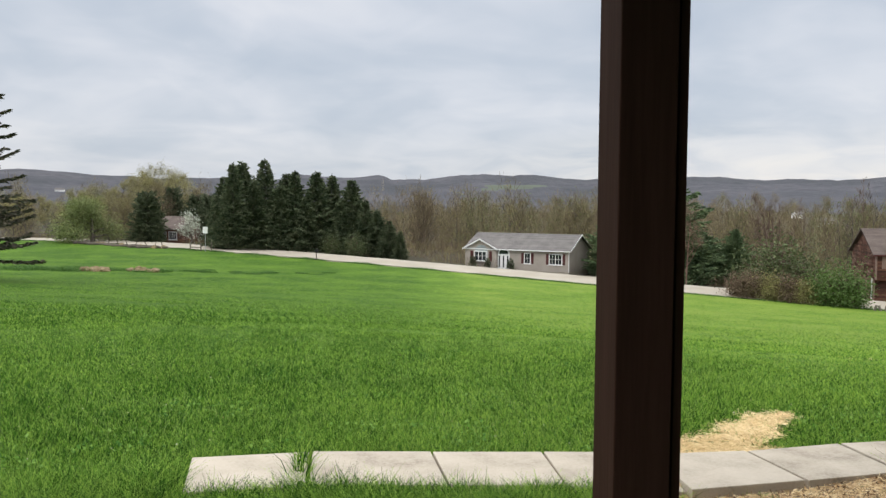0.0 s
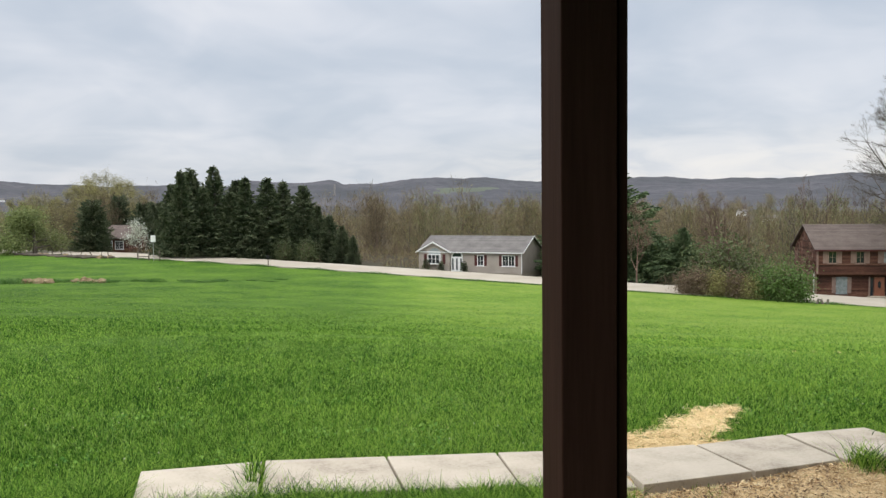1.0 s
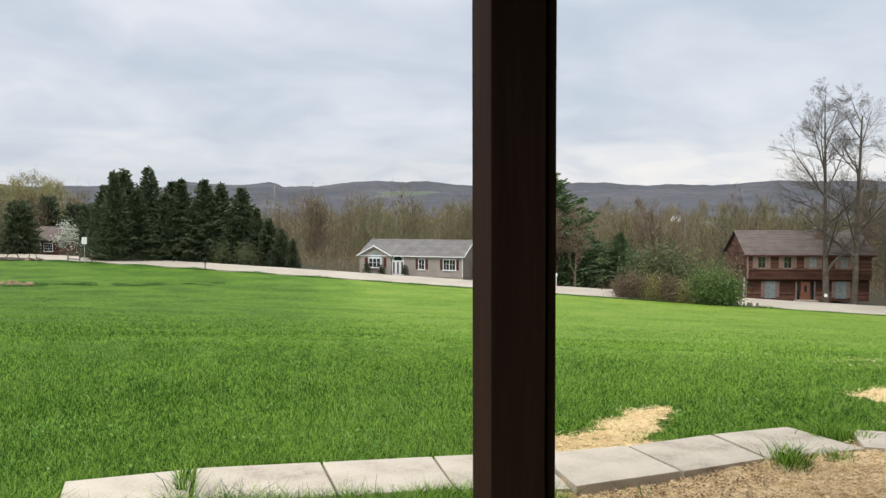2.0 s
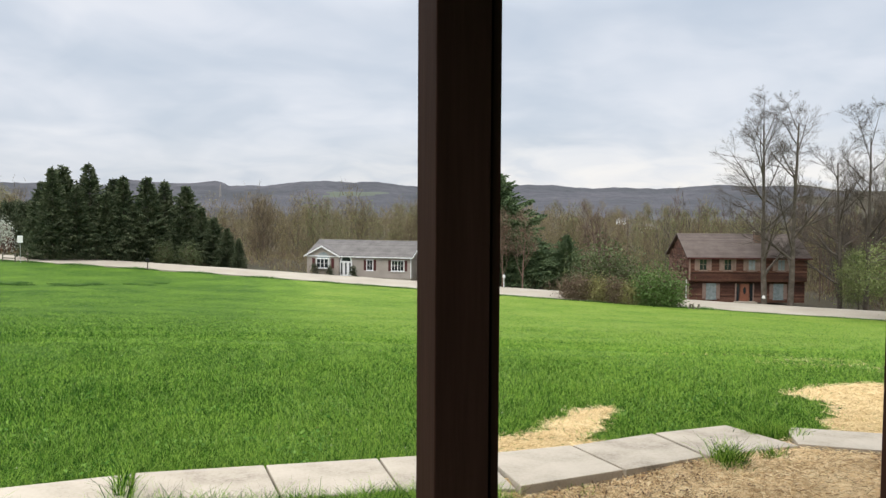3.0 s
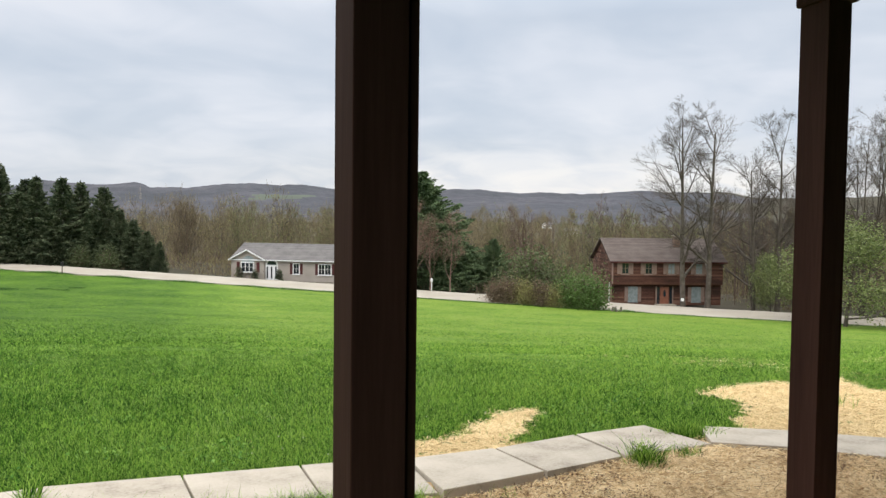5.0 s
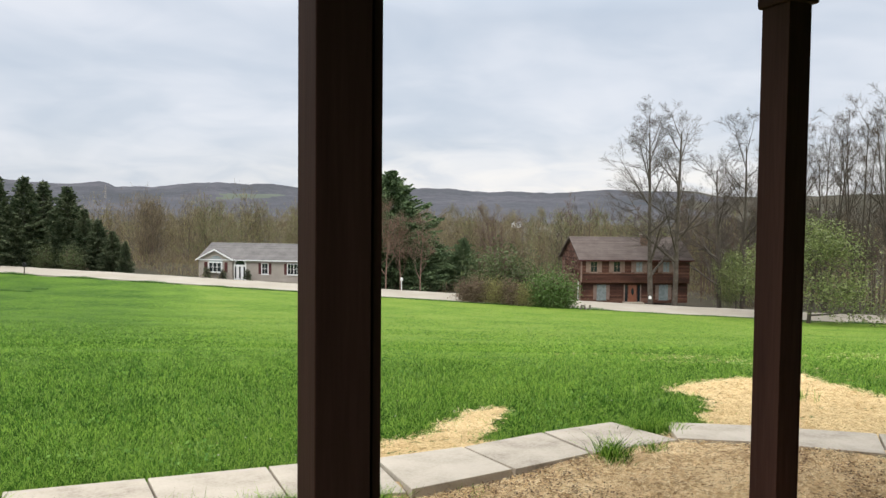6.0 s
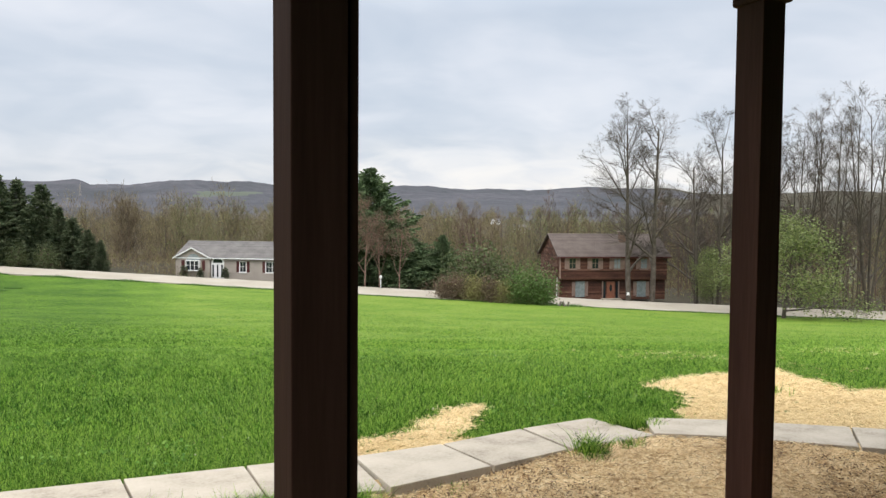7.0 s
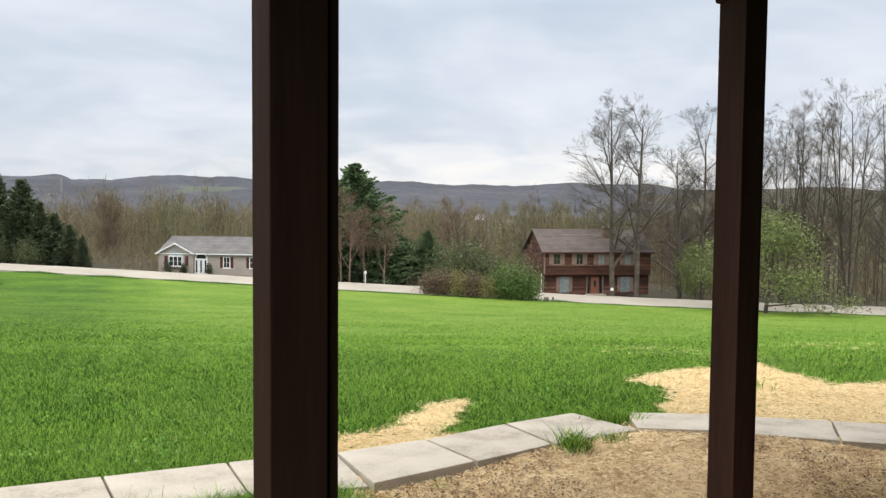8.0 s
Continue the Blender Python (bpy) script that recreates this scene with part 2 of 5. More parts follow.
def mesh_from(name, verts, faces, mats, index=None, smooth=False):
    me = bpy.data.meshes.new(name)
    verts, faces = np.asarray(verts, np.float32), np.asarray(faces, np.int32)
    k = faces.shape[1]
    me.vertices.add(len(verts)), me.loops.add(faces.size), me.polygons.add(len(faces))
    me.vertices.foreach_set("co", verts.ravel())
    me.loops.foreach_set("vertex_index", faces.ravel())
    me.polygons.foreach_set("loop_start", np.arange(0, faces.size, k, dtype=np.int32))
    me.polygons.foreach_set("loop_total", np.full(len(faces), k, np.int32))
    for m in mats:
        me.materials.append(m)
    if index is not None:
        me.polygons.foreach_set("material_index", np.asarray(index, np.int32))
    me.polygons.foreach_set("use_smooth", np.full(len(faces), smooth))
    me.update(calc_edges=True)
    me.validate()
    return me


def part(name, bm, mat, parent=None, label=""):
    """Links a bmesh (or a mesh) as one object under a thing."""
    if isinstance(bm, bmesh.types.BMesh):
        me = bpy.data.meshes.new(name)
        bm.normal_update()
        bm.to_mesh(me)
        bm.free()
        me.materials.append(mat)
    else:
        me = bm
    ob = new(name, me)
    ob.parent = parent
    return tagged(ob, label) if label else ob


def box(w, d, h, at=(0, 0, 0), bevel=0.0, bm=None, turn=None):
    """A box centred in x and y, standing on z = at[2]."""
    bm = bm or bmesh.new()
    got = bmesh.ops.create_cube(bm, size=1.0)["verts"]
    m = Matrix.Translation((at[0], at[1], at[2] + h / 2)) @ (turn or Matrix()) @ Matrix.Diagonal((w, d, h, 1))
    bmesh.ops.transform(bm, matrix=m, verts=got)
    if bevel:
        edges = {e for v in got for e in v.link_edges}
        bmesh.ops.bevel(bm, geom=list(edges), offset=bevel, segments=2, affect="EDGES", profile=0.6)
    return bm


def prism(points, length, bm=None, axis="y", start=0.0):
    """A profile of (u, z) points pushed along an axis."""
    bm = bm or bmesh.new()
    place = (lambda u, v, z: (u, v, z)) if axis == "y" else (lambda u, v, z: (v, u, z))
    a = [bm.verts.new(place(u, start, z)) for u, z in points]
    b = [bm.verts.new(place(u, start + length, z)) for u, z in points]
    k = len(points)
    bm.faces.new(a), bm.faces.new(list(reversed(b)))
    for i in range(k):
        bm.faces.new((a[i], b[i], b[(i + 1) % k], a[(i + 1) % k]))
    bmesh.ops.recalc_face_normals(bm, faces=bm.faces[:])
    return bm


def thing(name, at=(0, 0, 0), turn=0.0, label="", category="", group="", kind=""):
    ob = new(name)
    ob.empty_display_size = 0.2
    ob.matrix_basis = pose(*at, 0, 0, turn)
    return tagged(ob, label, category, group, kind)


# ---- the lie of the land ----
ROAD_AT, ROAD_DIR, ROAD_OUT = Vector((8.0, 92.0)), Vector((-0.877, 0.480)), Vector((0.480, 0.877))
ROAD_WIDE = 8.0


def road_level(s):
    s = np.clip(s, -110, 140)
    return -7.0627 + 0.03492 * s + -1.102e-05 * s ** 2 + -1.690e-06 * s ** 3


def near_plane(x, y):
    return 0.547 - 0.005 * x - 0.065 * y


def ground_z(x, y):
    """Height of the ground: a lawn that falls to the road, the road's bench, then a shallow valley and hills."""
    x, y = np.asarray(x, float), np.asarray(y, float)
    s = (x - 8.0) * -0.877 + (y - 92.0) * 0.480
    d = (8.0 - x) * 0.480 + (92.0 - y) * 0.877
    zr = road_level(s)
    plane = np.clip(near_plane(x, y), -12, 2.2)
    u = np.clip(d / 76.0, 0, 1)
    lawn = plane + (zr - plane) * (1 - u) ** 1.08
    out = -d - ROAD_WIDE
    far = zr - 0.10 * np.clip(out, 0, 12) - 0.07 * np.clip(out - 29, 0, 101)
    far = far + 0.014 * np.clip(out - 330, 0, 700)
    z = np.where(d >= 0, lawn, np.where(out <= 0, zr - 0.12, far))
    r, az = np.hypot(x, y), np.degrees(np.arctan2(x, y))
    crest = 62 + 7 * np.sin(az * 0.16 + 0.6) + 4 * np.sin(az * 0.41 + 1.0) + 2 * np.sin(az * 1.1)
    crest = crest + 14 * np.exp(-((az + 7.6) / 3.6) ** 16) + 7 * np.exp(-((az - 5.2) / 3.4) ** 4) + 10 * np.exp(-((az - 24) / 10.0) ** 2) + 6 * np.exp(-((az + 24) / 9.0) ** 2)
    crest = crest - 15 * np.clip((az - 36) / 5, 0, 1)
    t = np.clip((r - 1050) / 1150, 0, 1)
    t = t * t * (3 - 2 * t)
    z = z * (1 - t) + crest * t
    # the turf lies a little under the slabs' tops, and the bed inside their ring is dug down and levelled
    z = z - 0.04 * np.clip((16 - r) / 4, 0, 1)
    ring = np.hypot(x - 2.0, y)
    dug = np.clip((3.62 - ring) / 0.9, 0, 1) * np.clip((x - 0.75) / 0.5, 0, 1)
    lip = np.clip((3.74 - ring) / 0.12, 0, 1) * np.clip((x - 0.85) / 0.3, 0, 1)
    return z - 0.030 * lip - 0.17 * dug * dug * (3 - 2 * dug)


def gz(x, y):
    return float(ground_z(x, y))


def build_ground():
    """One sheet of ground out to the hills, finer near the gazebo."""
    radii = [0.0]
    step = 0.12
    while radii[-1] < 3600:
        radii.append(radii[-1] + step)
        step = min(step * 1.05, 28.0 if radii[-1] < 2500 else 90.0) if radii[-1] > 6 else step
    radii = np.array(radii[1:])
    az = np.radians(np.concatenate([np.arange(-50, -32, 0.75), np.arange(-32, 56, 0.25), np.arange(56, 75, 0.75), np.arange(75, 310, 5.0)]))
    A, R = np.meshgrid(az, radii)
    x, y = R * np.sin(A), R * np.cos(A)
    z = ground_z(x, y)
    rough = np.array([noise.noise((a * 0.13, b * 0.13, 0.3)) * 0.05 + noise.noise((a * 0.6, b * 0.6, 5.0)) * 0.012 for a, b in zip(x.ravel(), y.ravel())]).reshape(x.shape)
    treetops = np.array([noise.noise((a * 0.012, b * 0.012, 9.0)) * 5 + noise.noise((a * 0.05, b * 0.02, 2.0)) * 2.6 for a, b in zip(x.ravel(), y.ravel())]).reshape(x.shape)
    z = z + rough * np.clip((R - 7) / 6, 0, 1) * (R < 400) + treetops * np.clip((R - 1300) / 500, 0, 1)
    n, m = len(radii), len(az)
    verts = np.concatenate([np.stack([x, y, z], -1).reshape(-1, 3), [[0, 0, gz(0, 0)]]])
    i, j = np.meshgrid(np.arange(n - 1), np.arange(m), indexing="ij")
    j2 = (j + 1) % m
    quads = np.stack([i * m + j, i * m + j2, (i + 1) * m + j2, (i + 1) * m + j], -1).reshape(-1, 4)[:, ::-1]
    cx, cy = verts[quads][..., 0].mean(1), verts[quads][..., 1].mean(1)
    d = (8.0 - cx) * 0.480 + (92.0 - cy) * 0.877
    rr = np.hypot(cx, cy)
    cb = np.degrees(np.arctan2(cx, cy))
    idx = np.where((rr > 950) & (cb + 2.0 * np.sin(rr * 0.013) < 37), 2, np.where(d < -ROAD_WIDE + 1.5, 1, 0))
    meadow = (np.abs(cb - 5.0) < 2.2 + 0.5 * np.sin(rr * 0.05)) & (np.abs(rr - 1560 - 12 * cb) < 45)
    idx = np.where(meadow, 3, idx)
    # ground under the near blades takes the colour with shade painted in
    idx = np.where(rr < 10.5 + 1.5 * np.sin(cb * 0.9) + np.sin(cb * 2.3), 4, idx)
    me = mesh_from("ground", verts, quads, [LAWN, FLOOR_WOODS, HILL, FIELD, TURF_SHADE], idx, True)
    centre = bmesh.new()
    centre.from_mesh(me)
    centre.verts.ensure_lookup_table()
    for k in range(m):
        centre.faces.new((centre.verts[len(verts) - 1], centre.verts[(k + 1) % m], centre.verts[k]))
    centre.to_mesh(me)
    centre.free()
    tagged(new("ground", me), "sloping green lawn running down to wooded valley and low hills", "ground", kind="structure")


def strip(name, mat, d0, d1, lift, s0=-140, s1=170, label="", category="", wob=0.0):
    """A strip laid along the road between two distances from its near edge."""
    verts, faces = [], []
    ss = np.arange(s0, s1 + 1, 2.0)
    for i, t in enumerate(ss):
        z = float(road_level(t)) + lift
        for k, d in enumerate((d0, d0, d1, d1)):
            w = wob * noise.noise((t * 0.25, k // 2 * 7.0, 1.0))
            p = ROAD_AT + ROAD_DIR * float(t) + ROAD_OUT * (d + w)
            verts.append((p.x, p.y, z if k in (1, 2) else z - 0.35))
        if i:
            a, b = (i - 1) * 4, i * 4
            faces += [(a + k, a + k + 1, b + k + 1, b + k) for k in range(3)]
    me = mesh_from(name, verts, faces, [mat])
    return tagged(new(name, me), label, category, kind="structure")


build_ground()
strip("road", ROAD, 0.3, ROAD_WIDE, 0.05, label="pale worn asphalt country road with gravel shoulders", category="road", wob=0.35)


# ---- trees ----
def tube_ring(p, way, r, sides):
    a = Vector((0, 0, 1)) if abs(way.z) < 0.9 else Vector((1, 0, 0))
    u = way.cross(a).normalized()
    v = way.cross(u)
    return [p + (u * math.cos(2 * math.pi * k / sides) + v * math.sin(2 * math.pi * k / sides)) * r for k in range(sides)]


def wood(rng, height, radius, levels=4, fork=0.35, spread=0.6, sides=5, kids=(5, 9), start=0.3, droop=0.0, bend=0.12, thin=0.012, leaders=1, shrink=0.55, rise=0.10, twig=None, even=0.88):
    """Trunk and limbs as tapered tubes. Returns vertices, faces and the twig ends."""
    verts, faces, ends = [], [], []

    def limb(p, way, length, r, level):
        steps = 5 if level == 0 else (4 if level == 1 else 3 if level == 2 else 2)
        n = sides if level < 2 else 3
        base, pts = len(verts), []
        q, w = p.copy(), way.copy()
        for i in range(steps + 1):
            f = i / steps
            rad = max(r * (1 - 0.8 * f), thin * (1 - 0.5 * f))
            verts.extend(tube_ring(q, w, rad, n))
            pts.append((q.copy(), w.copy(), rad))
            if i < steps:
                up = Vector((0, 0, rise if level else 0.03)) if not droop or level == 0 else Vector((0, 0, -droop))
                w = (w + Vector((rng.uniform(-1, 1), rng.uniform(-1, 1), rng.uniform(-0.6, 0.6))) * bend * (1 if level else 0.45) + up).normalized()
                q = q + w * (length / steps)
        for i in range(steps):
            for k in range(n):
                a, b = base + i * n + k, base + i * n + (k + 1) % n
                faces.append((a, b, b + n, a + n))
        if level >= levels - 1:
            ends.extend(q0 for q0, _, _ in pts[1:])
            return
        count = rng.randint(*kids) if level else int(kids[1] * 1.6)
        for c in range(count):
            f = start + (1 - start) * (c + rng.random()) / count if level == 0 else rng.uniform(0.2, 1.0)
            k = min(int(f * steps), steps - 1)
            g = f * steps - k
            o = pts[k][0].lerp(pts[k + 1][0], g)
            w0 = pts[k][1]
            side = Vector((rng.uniform(-1, 1), rng.uniform(-1, 1), rng.uniform(-0.3, 0.3)))
            side = (side - w0 * side.dot(w0)).normalized()
            ang = spread * rng.uniform(0.7, 1.25) * ((1.6 - 0.75 * f) if level == 0 else 1.0)
            d = (w0 * math.cos(ang) + side * math.sin(ang)).normalized()
            keep = (1.05 - 0.6 * f) if level == 0 else (1.1 - 0.5 * f)
            limb(o, d, length * (shrink if level == 0 or not twig else twig) * keep * rng.uniform(0.75, 1.15), pts[k][2] * rng.uniform(0.45, 0.65), level + 1)

    for c in range(leaders):
        a = rng.uniform(0, 6.28)
        lean = 0.0 if leaders == 1 else rng.uniform(0.10, 0.22)
        off = Vector((math.cos(a), math.sin(a), 0))
        limb(off * (radius * 0.9 if leaders > 1 else 0) - Vector((0, 0, 0.3)), (Vector((0, 0, 1)) + off * lean).normalized(), height * rng.uniform(even, 1.0), radius, 0)
    return verts, faces, ends


def leaves(rng, points, per, size, jitter, flat=0.0, long=1.6):
    """Small pointed leaf faces scattered about points."""
    pts = np.array([tuple(p) for p in points], float)
    g = np.random.default_rng(rng.randint(0, 10 ** 6))
    c = np.repeat(pts, per, 0) + g.normal(0, jitter, (len(pts) * per, 3))
    n = len(c)
    u = g.normal(0, 1, (n, 3))
    u[:, 2] *= 1 - flat
    u /= np.linalg.norm(u, axis=1)[:, None]
    w = np.cross(u, g.normal(0, 1, (n, 3)))
    w /= np.linalg.norm(w, axis=1)[:, None] + 1e-9
    sz = (size * g.uniform(0.6, 1.3, n))[:, None]
    v = np.stack([c - u * sz * long / 2, c + w * sz * 0.42, c + u * sz * long / 2, c - w * sz * 0.42], 1).reshape(-1, 3)
    return v, np.arange(n * 4).reshape(-1, 4)


def tree_meshes(name, rng_seed, bark, leaf=None, per=2, size=0.2, jitter=0.3, **kw):
    rng = random.Random(rng_seed)
    v, f, ends = wood(rng, **kw)
    trunk = mesh_from(name + "_trunk", [tuple(p) for p in v], f, [bark], smooth=True)
    crown = None
    if leaf:
        lv, lf = leaves(rng, ends, per, size, jitter)
        crown = mesh_from(name + "_crown", lv, lf, [leaf])
    return trunk, crown


def plant(name, meshes, x, y, turn=0.0, scale=1.0, label="", group="", sink=0.1, squash=1.0):
    ob = thing(name, (x, y, gz(x, y) - sink), turn, label, "bush" if "bush" in name or "shrub" in name else "tree", group)
    ob.scale = (scale * squash, scale * squash, scale)
    for key, me in zip(("trunk", "crown"), meshes):
        if me:
            part(key if "bush" not in name else ("stem" if key == "trunk" else "foliage"), me, None, ob)
    return ob


def sprays(g, c, d, length, width):
    """Narrow pointed faces from points c along directions d."""
    n = len(c)
    d = d / (np.linalg.norm(d, axis=1)[:, None] + 1e-9)
    w = np.cross(d, g.normal(0, 1, (n, 3)))
    w = w / (np.linalg.norm(w, axis=1)[:, None] + 1e-9) * (width * g.uniform(0.6, 1.3, n))[:, None]
    e = d * (length * g.uniform(0.6, 1.3, n))[:, None]
    v = np.stack([c - w * 0.4, c + e * 0.45 + w, c + e, c + e * 0.45 - w], 1).reshape(-1, 3)
    return v, np.arange(n * 4).reshape(-1, 4)


def conifer(name, seed, height, width, mat, bark=BARK, whorls=30, density=1.0, low=0.04, sag=0.25, tuft=0.45, ragged=0.25, taper=0.95, per=3, boughs=(5, 8), lift=0.2, loose=0.0, fill=0):
    """A straight trunk, whorls of sagging boughs and pointed needle sprays along each bough."""
    rng = random.Random(seed)
    g = np.random.default_rng(seed)
    v, f = [], []
    for i in range(9):
        t = i / 8
        v.extend(tube_ring(Vector((0, 0, t * height * 0.97 - 0.3)), Vector((0, 0, 1)), height * 0.013 * (1 - t) + 0.015, 6))
        if i:
            f += [((i - 1) * 6 + k, (i - 1) * 6 + (k + 1) % 6, i * 6 + (k + 1) % 6, i * 6 + k) for k in range(6)]
    C, D = [], []
    for w in range(whorls):
        level = low + (0.985 - low) * ((w + rng.uniform(-0.4, 0.4)) / whorls)
        for b in range(rng.randint(*boughs)):
            t = min(0.985, max(low, level + rng.uniform(-loose, loose) / whorls))
            reach = width * min((1 - t) ** taper, 1.3 * (1 - t) if taper > 0.5 else 1.0) + 0.18
            a = rng.uniform(0, 6.283)
            long = reach * rng.uniform(1 - ragged, 1 + ragged * 0.45)
            n = max(3, int(long / (tuft * 0.42) * density))
            base = len(v)
            rise = rng.uniform(0.0, lift) + 0.5 * t * t
            out = Vector((math.cos(a), math.sin(a), 0))
            side = Vector((-math.sin(a), math.cos(a), 0))
            for k in range(n + 1):
                q = k / n
                z = t * height + long * (rise * q - sag * 1.6 * q * q + sag * 1.1 * q ** 3)
                p = out * (long * q) + Vector((0, 0, z))
                if k in (0, n):
                    v.extend(tube_ring(p, out, 0.03 * (1 - q) + 0.006, 3))
                if q > 0.1:
                    for m in range(per):
                        away = rng.uniform(-1, 1) * 0.30 * long * (1.15 - q)
                        C.append(tuple(p + side * away * rng.random()))
                        D.append(tuple(out * rng.uniform(0.5, 1.1) + side * (away / long * 3.0 + rng.uniform(-0.5, 0.5)) + Vector((0, 0, rng.uniform(-0.45, 0.35)))))
            f += [(base + k, base + (k + 1) % 3, base + 3 + (k + 1) % 3, base + 3 + k) for k in range(3)]
    for k in range(fill):
        t = low + (0.93 - low) * rng.random() ** 1.35
        a = rng.uniform(0, 6.283)
        lump = 0.80 + 0.5 * noise.noise((math.cos(a) * 1.6, math.sin(a) * 1.6, t * height * 0.55 + seed))
        q = (width * min((1 - t) ** taper, 1.3 * (1 - t) if taper > 0.5 else 1.0) + 0.12) * lump * rng.uniform(0.72, 1.0)
        C.append((q * math.cos(a), q * math.sin(a), t * height + rng.uniform(-0.2, 0.2)))
        D.append((math.cos(a) + rng.uniform(-0.6, 0.6), math.sin(a) + rng.uniform(-0.6, 0.6), rng.uniform(-0.3, 0.9)))
    for k in range(24):
        C.append((0, 0, height * (0.93 + 0.06 * k / 24)))
        D.append((rng.uniform(-0.6, 0.6), rng.uniform(-0.6, 0.6), 1.0))
    trunk = mesh_from(name + "_trunk", [tuple(p) for p in v], f, [bark], smooth=True)
    lv, lf = sprays(g, np.array(C), np.array(D), tuft, tuft * 0.2)
    return trunk, mesh_from(name + "_crown", lv, lf, [mat])


# ---- planting ----
SPRUCES = [conifer("spruce_a", 11, 14.8, 4.9, SPRUCE, tuft=0.52, ragged=0.5, taper=0.72, whorls=54, per=5, boughs=(5, 8), loose=1.6, sag=0.14, lift=0.35, fill=5200),
           conifer("spruce_b", 12, 15.0, 4.0, SPRUCE, tuft=0.50, ragged=0.6, taper=0.9, whorls=54, per=5, boughs=(5, 7), loose=1.4, sag=0.18, lift=0.4, fill=4200),
           conifer("spruce_c", 13, 14.0, 4.5, SPRUCE, tuft=0.52, ragged=0.55, taper=0.8, whorls=54, per=5, boughs=(5, 8), loose=2.0, sag=0.14, lift=0.4, fill=4800)]
for i, (az, r, h, turn, squash) in enumerate([
        (-15.5, 126, 11.0, 0, 0.9), (-14.9, 123, 13.0, 0, 0.95), (-14.3, 127, 13.3, 40, 1.0), (-13.5, 124, 10.5, 310, 1.1), (-12.7, 126, 14.0, 80, 1.0), (-11.7, 124, 10.0, 15, 1.1),
        (-11.2, 130, 12.4, 200, 1.0), (-10.6, 124, 12.4, 140, 1.0), (-9.8, 123, 8.8, 75, 1.1), (-9.1, 123, 12.4, 250, 1.0), (-8.0, 125, 12.4, 300, 1.0), (-7.3, 122, 8.6, 33, 1.1),
        (-6.6, 122, 11.6, 20, 1.0), (-5.6, 120, 8.6, 160, 1.1), (-4.8, 119, 7.2, 100, 1.15), (-3.9, 117, 5.6, 190, 1.2), (-3.1, 115, 4.3, 260, 1.1)]):
    base = (14.8, 15.0, 14.0)[i % 3]
    plant("spruce_tree", SPRUCES[i % 3], *polar(az, r), turn, (h + 0.15) / base, "dense dark green spruce standing in the row beyond the road", "spruce row", squash=squash)

# white pine, dark evergreens and saplings between the two houses
WHITE_PINE = conifer("white_pine", 21, 16.2, 8.2, PINE, whorls=52, low=0.02, sag=0.0, tuft=0.5, ragged=0.42, taper=0.55, per=6, boughs=(7, 10), lift=0.4, loose=2.5, fill=8000)
plant("pine_tree", WHITE_PINE, *polar(15.1, 108), 0, 1.0, "tall soft green white pine beyond the road")
plant("pine_tree", WHITE_PINE, *polar(18.2, 112), 70, 0.42, "small bluish green pine in deep shade", squash=1.5)
plant("pine_tree", WHITE_PINE, *polar(12.6, 112), 170, 0.6, "soft green white pine beyond the road", squash=1.0)
plant("cedar_tree", WHITE_PINE, *polar(20.4, 110), 10, 0.46, "dark rounded evergreen beside the scrub", squash=0.85)

# bare saplings before the pine
SAPLING = [tree_meshes("sapling", 31 + k, BARK_PALE, BUD_RED, 2, 0.07, 0.25, height=9.8, radius=0.12, levels=5, spread=0.55, kids=(4, 5), start=0.22, sides=5, thin=0.011, shrink=0.52, twig=0.65, bend=0.09) for k in range(2)]
for az, r, turn, sc in ((12.4, 98, 0, 1.0), (13.4, 97, 30, 1.1), (14.15, 99, 90, 0.95), (14.75, 98, 200, 1.05), (15.8, 99.5, 300, 0.9), (17.25, 98, 130, 0.9)):
    plant("bare_tree", SAPLING[turn // 30 % 2], *polar(az, r), turn, sc, "slender leafless tree with reddish twigs", "roadside saplings")

# the tall pair before the timber house, and the bare group beside it
TALL = [tree_meshes("tall_tree", 41 + k, BARK, None, height=23.0, radius=0.30, levels=5, spread=0.66, kids=(6, 9), start=0.17, sides=7, thin=0.007, shrink=0.44, twig=0.58, bend=0.075, rise=0.035) for k in range(3)]
for az, r, turn, sc, k in ((33.75, 93.5, 0, 0.97, 0), (35.35, 94, 120, 1.0, 1), (38.3, 99, 75, 0.8, 0), (39.8, 99, 200, 0.88, 2), (41.2, 103, 310, 0.9, 1), (43.2, 104, 40, 0.95, 0)):
    plant("bare_tree", TALL[k], *polar(az, r), turn, sc, "tall leafless hardwood with fine upright twigs", "bare roadside trees", squash=1.15)
BROAD = tree_meshes("broad_tree", 45, BARK_RED, None, height=9.0, radius=0.20, levels=5, spread=0.6, kids=(3, 4), start=0.05, sides=6, thin=0.014, leaders=5, shrink=0.55, twig=0.62)
plant("bare_tree", BROAD, *polar(22.9, 118), 0, 1.15, "broad leafless tree with a fan of reddish limbs")
MULTI = [tree_meshes("clump_tree", 51 + k, BARK, (None, BUD_RED)[k], 1, 0.05, 0.25, height=22.0, radius=0.17, levels=5, spread=0.56, kids=(4, 7), start=0.16, sides=5, thin=0.007, leaders=4, shrink=0.37, twig=0.58, rise=0.03, bend=0.075) for k in range(2)]
